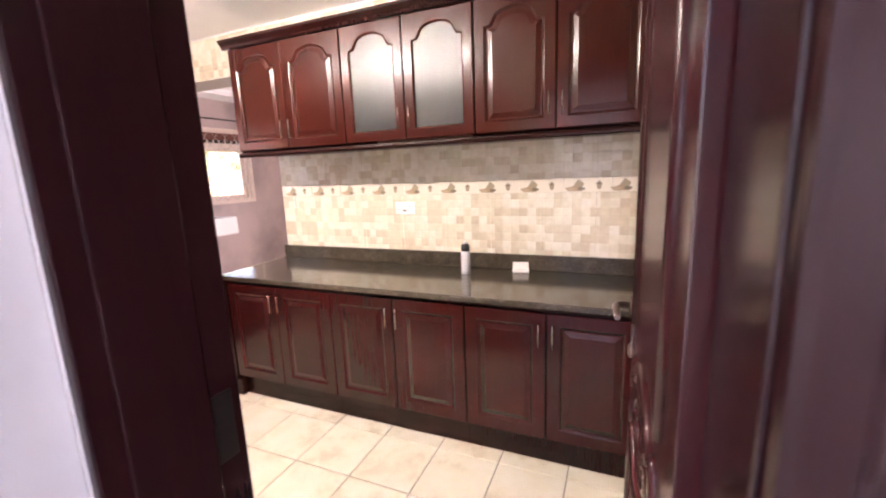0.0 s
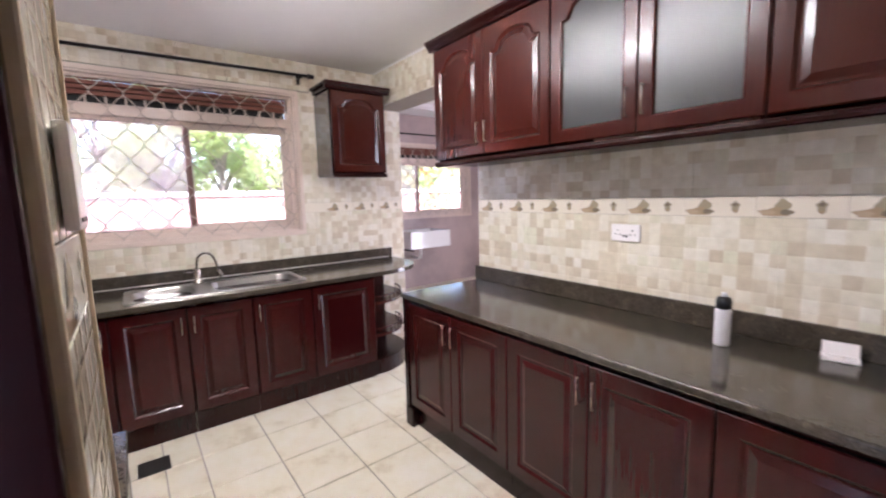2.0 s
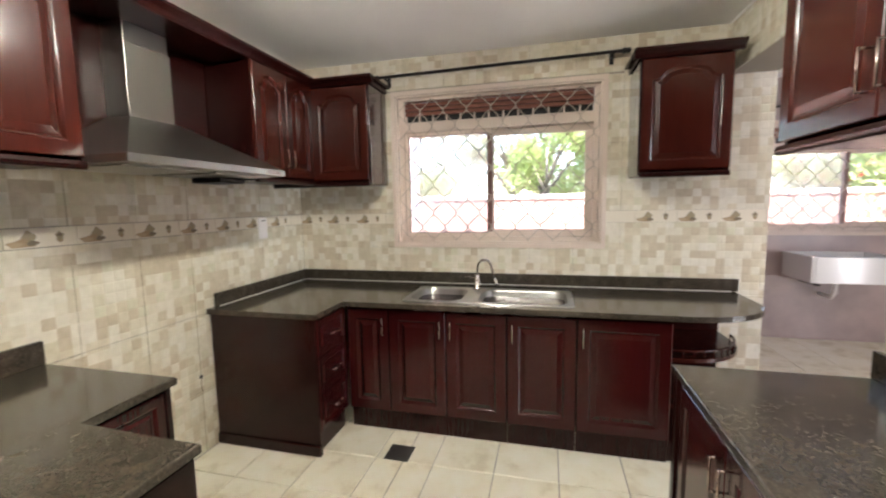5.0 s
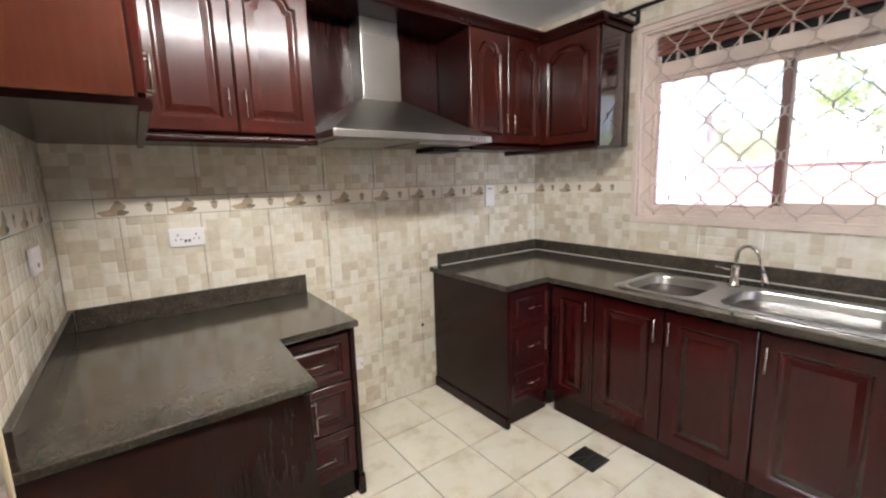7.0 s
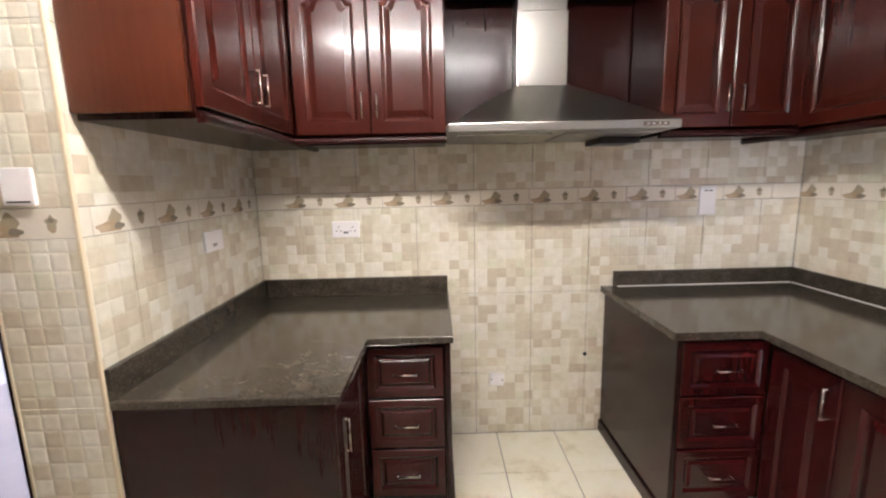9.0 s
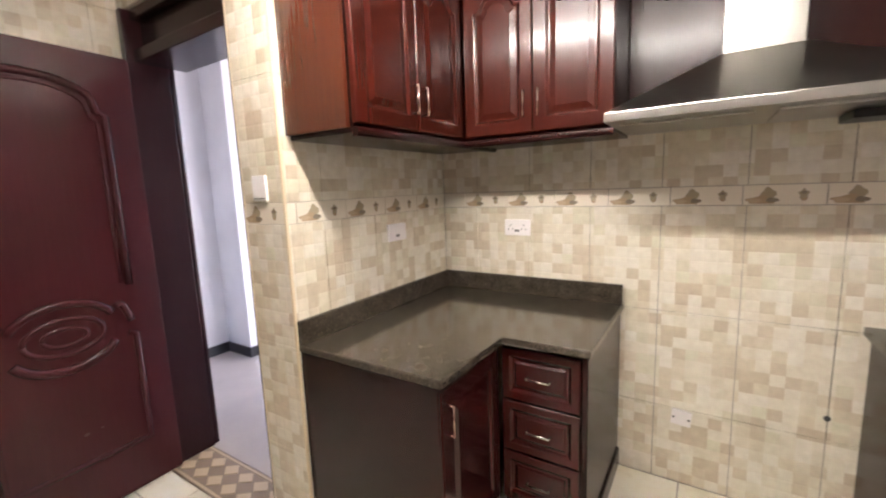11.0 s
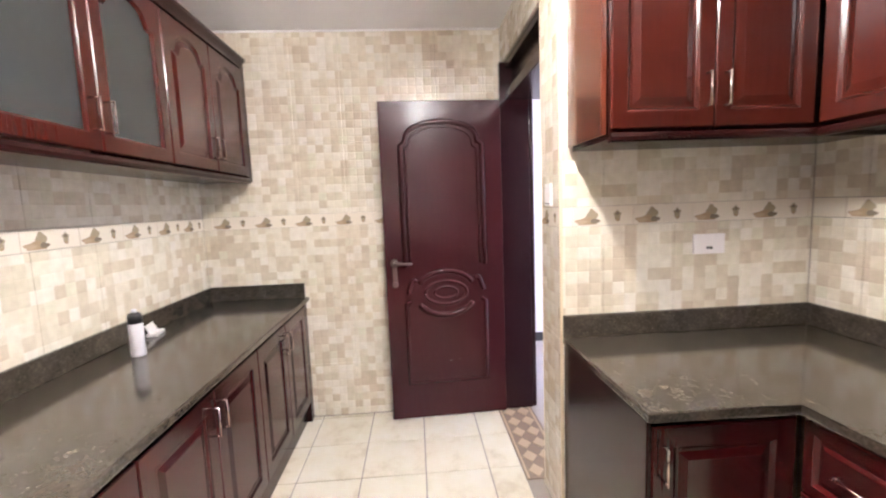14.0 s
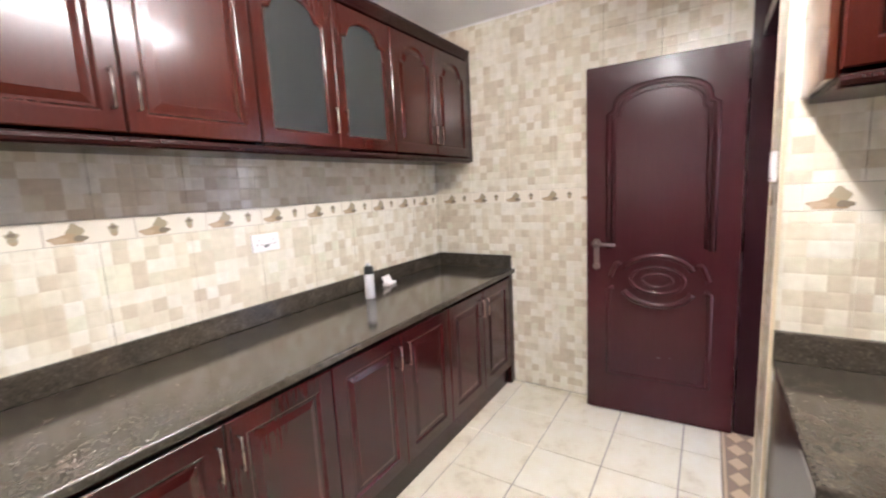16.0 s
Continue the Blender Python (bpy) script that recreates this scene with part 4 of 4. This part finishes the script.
# ---- switches and sockets ----
def plate(label, m, w, h, holes, cat="socket", deep=0.012):
    """Wall plate; faces local -y."""
    t = thing(cat if cat != "socket" else "wall_socket", m, label=label, category=cat, group="wall plates")
    part("plate", box(-w / 2, w / 2, -deep, -0.0005, -h / 2, h / 2, 0.004), M_PLASTIC, t)
    for x, z, hw, hh in holes:
        part("slot", box(x - hw, x + hw, -deep - 0.0008, -deep + 0.0002, z - hh, z + hh), M_DARKHOLE, t)
    return t


pins = [(sx + x, z, 0.0024, 0.0034) for sx in (-0.036, 0.036) for x, z in ((0, 0.012), (-0.011, -0.008), (0.011, -0.008))]
mid = [(-0.007, -0.016, 0.005, 0.006), (0.007, -0.016, 0.005, 0.006)]
plate("white double power socket on the tiled wall", pose(-1.287, N - 0.001, 1.20), 0.142, 0.082, pins + mid)
plate("white double power socket on the tiled wall", pose(-1.336, S + 0.001, 1.178, 0, 0, 180), 0.142, 0.084, pins + mid)
plate("white wall outlet on the tiled wall", pose(-0.886, -0.121, 1.192, 0, 0, -90), 0.136, 0.084, mid)
plate("small white blank outlet low on the wall", pose(-2.117, S + 0.001, 0.330, 0, 5, 180), 0.080, 0.068, [(-0.030, 0, 0.004, 0.004), (0.030, 0, 0.004, 0.004)], deep=0.022)
plate("white cooker switch plate", pose(-3.215, S + 0.001, 1.285, 0, 0, 180), 0.086, 0.148, [(-0.012, 0.05, 0.008, 0.004), (0.012, 0.05, 0.008, 0.004)], "switch")
plate("white light switch beside the doorway", pose(-0.765, DW_Y + 0.001, 1.42, 0, 0, 180), 0.080, 0.095, [(0, -0.038, 0.03, 0.002)], "switch")
whole("wall_hole", add_lathe(bmesh.new(), [(0.011, 0.0), (0.011, 0.003)], sides=12), M_DARKHOLE, pose(-2.604, S + 0.001, 0.458, -90), label="small dark hole in the tiled wall", category="hole")

# ---- small things ----
bottle = thing("spray_bottle", pose(-0.806, 2.242, 0.829), label="white spray bottle with a black cap on granite", category="bottle")
part("bottle_body", add_lathe(bmesh.new(), [(0.024, 0.0), (0.0265, 0.004), (0.0265, 0.128), (0.024, 0.136)], sides=24), M_BOTTLE, bottle)
part("cap", add_lathe(bmesh.new(), [(0.0255, 0.1365), (0.0255, 0.165), (0.021, 0.176), (0.012, 0.180)], sides=24), M_CAP, bottle, "black cap")
part("nozzle", add_lathe(bmesh.new(), [(0.010, 0.180), (0.010, 0.190), (0.007, 0.194)], sides=16), M_BOTTLE, bottle)
soap = thing("soap_dish", pose(-0.505, 2.355, 0.829, 0, 0, 12), label="small white box leaning on its tray", category="box")
part("tray", box(-0.048, 0.048, -0.024, 0.024, 0.0, 0.016, 0.004), M_PLASTIC, soap)
_o = part("lid", box(-0.046, 0.046, -0.003, 0.003, 0.0, 0.045, 0.002), M_PLASTIC, soap)
_o.matrix_basis = pose(0, 0.006, 0.014, -28)

M_DRAIN = mat("drain_metal", (0.05, 0.045, 0.042), 0.5, 0.5)
drain = thing("floor_drain", pose(-2.84, 0.54, 0), label="dark square metal floor drain", category="drain")
part("drain_frame", box(-0.072, 0.072, -0.072, 0.072, -0.003, 0.003, 0.001), M_DRAIN, drain)
for i in range(6):
    part("slat", box(-0.058, 0.058, -0.056 + i * 0.02, -0.045 + i * 0.02, 0.003, 0.006, 0.001), M_DRAIN, drain)

M_TUBE = mat("lit_tube", (0.9, 0.9, 0.9), 0.4)
_b = M_TUBE.node_tree.nodes["Principled BSDF"]
_b.inputs["Emission Color"].default_value = (1.0, 0.955, 0.83, 1)
_b.inputs["Emission Strength"].default_value = TUBE
lamp = thing("batten_light", pose(-1.72, 0.86, CEIL), label="lit white fluorescent batten on the kitchen ceiling", category="lamp")
part("batten", box(-0.62, 0.62, -0.018, 0.018, -0.026, -0.0005, 0.004), M_PLASTIC, lamp)
for x in (-0.605, 0.605):
    part("lamp_holder", box(x - 0.012, x + 0.012, -0.014, 0.014, -0.172, -0.0265, 0.003), M_PLASTIC, lamp)
part("tube", add_tube(bmesh.new(), [(-0.592, 0, -0.154), (0.592, 0, -0.154)], 0.013, 10), M_TUBE, lamp)

# utility room things
usink = thing("utility_sink", pose(-5.595, 3.66, 0.66), label="white ceramic trough sink on the utility wall", category="sink")
_bm = bmesh.new()
for b in ((0, 0.50, 0, 0.03, 0, 0.24), (0, 0.50, 0.67, 0.70, 0, 0.24), (0, 0.03, 0.03, 0.67, 0, 0.24), (0.47, 0.50, 0.03, 0.67, 0, 0.24), (0.03, 0.47, 0.03, 0.67, 0, 0.03)):
    add_box(_bm, *b, 0.006)
part("basin", _bm, M_CERAMIC, usink)
part("waste_pipe", add_tube(bmesh.new(), [(0.25, 0.33, 0.0), (0.25, 0.33, -0.12), (0.20, 0.33, -0.18), (0.02, 0.33, -0.18)], 0.02, 10), M_PLASTIC, usink)
part("bracket", box(0.002, 0.30, 0.15, 0.18, -0.06, 0.0, 0.002), M_BLACKMETAL, usink)
ulamp = thing("batten_light", pose(-4.9, 3.9, 2.6), label="unlit fluorescent batten on the utility ceiling", category="lamp")
part("batten", box(-0.03, 0.03, -0.6, 0.6, -0.04, -0.001, 0.004), M_PLASTIC, ulamp)
part("tube", add_tube(bmesh.new(), [(0, -0.58, -0.056), (0, 0.58, -0.056)], 0.013, 10), M_PLASTIC, ulamp)
whole("trim_opening", box(-2.345, -2.331, 2.45, 2.685, 0.001, 2.19, 0.002), M_CHERRY, label="dark red timber lining of the opening", kind="structure")
whole("trim_doorway", box(-0.652, -0.6435, 0.486, DW_Y + 0.002, 0.001, 2.26, 0.003), M_TRIM, label="cream tile trim at the doorway", kind="structure")
whole("trim_corner", box(-0.893, -0.883, DW_Y - 0.008, DW_Y + 0.004, 0.001, CEIL - 0.001, 0.003), M_TRIM, label="cream plastic tile corner trim", kind="structure")

_bm = box(E - 0.010, E - 0.001, DW_Y + 0.02, N - 0.002, CEIL - 0.011, CEIL - 0.001, 0.002)
add_box(_bm, W + 0.02, E - 0.012, N - 0.010, N - 0.001, CEIL - 0.011, CEIL - 0.001, 0.002)
whole("trim_ceiling", _bm, M_CEILING, label="thin white bead between ceiling and tiles", kind="structure")

# ---- outdoors ----
M_GROUND = painted("paved_ground", (0.48, 0.40, 0.36), 0.85, 0.3, 20, 0.1)
M_YARDWALL = painted("yard_wall_render", (0.40, 0.25, 0.21), 0.8, 0.2, 12, 0.2)
M_COPING = painted("pale_coping", (0.68, 0.66, 0.62), 0.8, 0.2, 12)
M_BARK = painted("bark", (0.34, 0.29, 0.25), 0.9, 0.6, 30, 0.2)
M_LEAF = mat("leaf", (0.08, 0.13, 0.04), 0.45)
_n = Net(M_LEAF)
_g = _n.add("ShaderNodeNewGeometry")
_n.color(_n.ramp(_g.outputs["Random Per Island"], [(0.0, (0.12, 0.17, 0.07)), (0.5, (0.18, 0.25, 0.11)), (1.0, (0.30, 0.28, 0.13))]))
_tr = _n.add("ShaderNodeBsdfTranslucent")
_tr.inputs["Color"].default_value = (0.72, 0.80, 0.46, 1)
_mx = _n.add("ShaderNodeMixShader")
_mx.inputs[0].default_value = 0.62
_n.link(_n.b.outputs[0], _mx.inputs[1])
_n.link(_tr.outputs[0], _mx.inputs[2])
_n.link(_mx.outputs[0], M_LEAF.node_tree.nodes["Material Output"].inputs["Surface"])
M_FLOWER = mat("red_flower", (0.55, 0.05, 0.04), 0.5)
whole("ground", box(-600, 600, -600, 600, -0.6, -0.15), M_GROUND, label="pinkish paved yard running to the distance", kind="structure")
yard = thing("yard_wall", pose(-10.5, 0, -0.15), label="low rendered garden wall with a pale coping", category="wall", kind="structure")
part("wall_body", box(-0.1, 0.1, -14, 18, 0, 1.66, 0.01), M_YARDWALL, yard)
part("coping", box(-0.16, 0.16, -14, 18, 1.661, 1.76, 0.02), M_COPING, yard)
wing = thing("house_wing", pose(-5.8, -0.27, -0.15), label="white rendered end of a house wing in the yard", category="house")
part("wing_wall", box(-0.15, 0.15, -6.0, 0, 0, 3.1, 0.01), M_PLASTER, wing)
part("eave", box(-0.4, 0.4, -6.2, 0.2, 3.101, 3.22, 0.01), M_LOUVRE, wing, "red-brown eave")


def tree(label, m, h, rx, n, seed, flowers=0):
    rnd = random.Random(seed)
    t = thing("tree", m, label=label, category="tree", group="garden trees")
    bm = bmesh.new()
    add_tube(bm, [(0, 0, 0), (0.04, 0.02, h * 0.3), (-0.03, 0.05, h * 0.6), (0.02, 0, h * 0.9)], [0.09, 0.07, 0.05, 0.02], 8)
    clumps = []
    for i in range(11):
        a = rnd.uniform(0, 6.28)
        z = h * rnd.uniform(0.35, 1.0)
        r = rx * rnd.uniform(0.35, 0.9)
        e = Vector((r * math.cos(a), r * math.sin(a), z))
        add_tube(bm, [(0, 0, z * 0.62), e * 0.5 + Vector((0, 0, z * 0.35)), e], [0.05, 0.03, 0.012], 5)
        clumps.append((e, rnd.uniform(0.35, 0.75) * rx * 0.7))
    part("trunk", bm, M_BARK, t)
    vs, fs, mi = [], [], []
    for i in range(n):
        c, r = rnd.choice(clumps)
        d = Vector((rnd.gauss(0, 1), rnd.gauss(0, 1), rnd.gauss(0, 0.8))).normalized() * r * rnd.random() ** 0.4
        p = c + d
        u = Vector((rnd.gauss(0, 1), rnd.gauss(0, 1), rnd.gauss(0, 1))).normalized()
        w = u.orthogonal().normalized()
        s = rnd.uniform(0.05, 0.11)
        k = len(vs)
        vs += [p - u * s, p + w * s * 0.45, p + u * s, p - w * s * 0.45]
        fs.append((k, k + 1, k + 2, k + 3))
        mi.append(1 if rnd.random() < flowers else 0)
    me = bpy.data.meshes.new("crown")
    me.from_pydata(vs, [], fs)
    me.materials.append(M_LEAF)
    me.materials.append(M_FLOWER)
    for p_, k in zip(me.polygons, mi):
        p_.material_index = k
    o = new("crown", me)
    o.parent = t
    return t


for i, (x, y, h, r, fl) in enumerate(((-12.0, -2.6, 4.2, 1.7, 0), (-11.8, 1.3, 3.3, 1.4, 0), (-11.8, 3.9, 3.2, 1.3, 0), (-13.2, 0.2, 5.0, 2.0, 0), (-12.2, 2.6, 4.4, 1.6, 0), (-13.0, 5.2, 4.8, 2.0, 0), (-12.0, 8.2, 3.6, 1.7, 0.05),
                                     (-11.8, 11.2, 3.2, 1.6, 0.12), (-12.5, 14.0, 3.8, 1.8, 0.1))):
    tree("leafy garden tree behind the yard wall" if not fl else "leafy shrub tree with red flowers", pose(x, y, -0.15, 0, 0, 40 * i), h, r, 4600, 10 + i, fl)


# ---- wall tiles and floor tiles, pieces last ----
def tile_mesh(cache, w, h, t, bev, mats, make=None):
    key = (round(w, 4), round(h, 4), bev)
    if key not in cache:
        bm = bmesh.new()
        b = min(bev, w / 4, h / 4)
        o = [bm.verts.new((x, t, z)) for x, z in ((-w / 2, -h / 2), (w / 2, -h / 2), (w / 2, h / 2), (-w / 2, h / 2))]
        m_ = [bm.verts.new((x, b, z)) for x, z in ((-w / 2, -h / 2), (w / 2, -h / 2), (w / 2, h / 2), (-w / 2, h / 2))]
        f_ = [bm.verts.new((x, 0, z)) for x, z in ((-w / 2 + b, -h / 2 + b), (w / 2 - b, -h / 2 + b), (w / 2 - b, h / 2 - b), (-w / 2 + b, h / 2 - b))]
        for a, c in ((o, m_), (m_, f_)):
            for i in range(4):
                bm.faces.new((a[i], a[(i + 1) % 4], c[(i + 1) % 4], c[i]))
        bm.faces.new(f_)
        if make:
            make(bm, w, h)
        cache[key] = finish(bm, "tile", mats)
    return cache[key]


def motif(bm, w, h):
    """Raised painted fruit heap and small rose on a border tile."""
    if w < 0.2:
        return

    def blob(pts, y, mi):
        f = bm.faces.new([bm.verts.new((x, y, z)) for x, z in pts])
        f.material_index = mi
    def ring(cx, cz, rx, rz, k, lobes, amp, ph=0.0):
        return [(cx + rx * math.cos(a) * (1 + amp * math.sin(lobes * a + ph)), cz + rz * math.sin(a) * (1 + amp * math.sin(lobes * a + ph))) for a in [2 * math.pi * i / k for i in range(k)]]
    blob([(x, max(z, -0.034)) for x, z in ring(-0.066, -0.022, 0.050, 0.017, 22, 5, 0.14)], -0.0006, 1)
    blob(ring(-0.046, 0.002, 0.023, 0.026, 18, 4, 0.16, 1.0), -0.0009, 2)
    blob(ring(-0.090, -0.022, 0.024, 0.010, 14, 3, 0.12), -0.0012, 3)
    blob(ring(-0.034, -0.020, 0.020, 0.010, 12, 3, 0.14, 2.0), -0.0012, 4)
    blob(ring(-0.062, -0.010, 0.014, 0.010, 12, 4, 0.2), -0.0014, 1)
    blob(ring(0.060, 0.002, 0.015, 0.018, 20, 5, 0.22), -0.0006, 2)
    blob(ring(0.060, 0.008, 0.009, 0.007, 12, 4, 0.25), -0.0010, 4)
    blob(ring(0.061, -0.018, 0.010, 0.006, 12, 3, 0.2), -0.0008, 1)


def minus(rect, hole):
    a0, a1, z0, z1 = rect
    h0, h1, k0, k1 = hole
    if h0 >= a1 or h1 <= a0 or k0 >= z1 or k1 <= z0:
        return [rect]
    out = []
    if k0 > z0:
        out.append((a0, a1, z0, k0))
    if k1 < z1:
        out.append((a0, a1, k1, z1))
    lo, hi = max(z0, k0), min(z1, k1)
    if h0 > a0:
        out.append((a0, h0, lo, hi))
    if h1 < a1:
        out.append((h1, a1, lo, hi))
    return out


TILES, BORDERS, FLOORS = {}, {}, {}
ROWS_Z = [0.0, 0.365, 0.815, 1.285, 1.365, 1.815, 2.265, CEIL]
BORDER_MATS = [M_BORDER, M_BLOB_BROWN, M_BLOB_OLIVE, M_BLOB_TAN, M_BLOB_DARK]


def tile_wall(parent, axis, c, rz, a0, a1, start, bstart, z0=0.0, z1=CEIL, holes=(), gap=0.0013):
    """Clads a wall: rows of tiles 0.30 wide with the decorated border between 1.285 and 1.365."""
    for lo, hi in zip(ROWS_Z, ROWS_Z[1:]):
        border = lo == 1.285
        lo, hi = max(lo, z0), min(hi, z1)
        if hi - lo < 0.02:
            continue
        step = 0.2535 if border else 0.3015
        p = (bstart if border else start)
        p += math.floor((a0 - p) / step) * step
        while p < a1 - 1e-6:
            rects = [(max(p, a0), min(p + step, a1), lo, hi)]
            p += step
            for h in holes:
                rects = [r for q in rects for r in minus(q, h)]
            for r0, r1, k0, k1 in rects:
                if r1 - r0 < 0.012 or k1 - k0 < 0.012:
                    continue
                me = tile_mesh(BORDERS if border else TILES, r1 - r0 - gap, k1 - k0 - gap, JOINT, 0.0012 if gap > 0.001 else 0.0005, BORDER_MATS if border else M_TILE, motif if border else None)
                ob = new("border_tile" if border else "tile", me)
                a, z = (r0 + r1) / 2, (k0 + k1) / 2
                ob.matrix_world = pose(a, c, z, 0, 0, rz) if axis == "y" else pose(c, a, z, 0, 0, rz)
                ob.parent = parent
                ob.matrix_parent_inverse = parent.matrix_world.inverted()


tile_wall(wall_north, "y", N, 0, -2.33, E, E - 3.015, -1.489 - 0.054)
tile_wall(wall_header, "y", N, 0, W, -2.33, E - 3.015, 0, 2.19)
tile_wall(wall_east, "x", E, -90, DW_Y, N, N - 3.015, 2.12)
tile_wall(wall_doorway, "y", DW_Y, 180, -0.885, -0.645, -0.885, -0.885)
tile_wall(wall_doorway, "y", DW_Y, 180, -0.645, E, -0.885, -0.885, 2.26)
tile_wall(wall_corner, "x", -0.885, -90, S, DW_Y, S, 0.4 - 0.20)
tile_wall(wall_south, "y", S, 180, W, -0.885, -2.003, -1.329 - 0.20, gap=0.0028)
tile_wall(wall_west, "x", W, 90, S, N + 0.26, S, 2.234 - 0.06, holes=[(WIN[0] - 0.03, WIN[1] + 0.03, WIN[2] - 0.03, WIN[3] + 0.03)])


def floor_tiles():
    dx, dy = 0.3257, 0.3352
    regions = [(W, E, 0.585, N + 0.26), (W, -0.885, S, 0.585), (UT[0], UT[1], N + 0.26, UT[3])]
    for rx0, rx1, ry0, ry1 in regions:
        for i in range(-20, 6):
            for j in range(-12, 18):
                x0, y0 = -0.489 + i * dx, 1.427 + j * dy
                a0, a1, b0, b1 = max(x0, rx0), min(x0 + dx, rx1), max(y0, ry0), min(y0 + dy, ry1)
                if a1 - a0 < 0.015 or b1 - b0 < 0.015 or (b1 > 2.44 and a0 > -2.33 and b1 < 2.7):
                    continue
                me = tile_mesh(FLOORS, a1 - a0 - 0.006, b1 - b0 - 0.006, 0.006, 0.0012, M_FLOOR)
                ob = new("floor_tile", me)
                ob.matrix_world = pose((a0 + a1) / 2, (b0 + b1) / 2, 0.0, -90)
                ob.parent = floor
                ob.matrix_parent_inverse = floor.matrix_world.inverted()


floor_tiles()
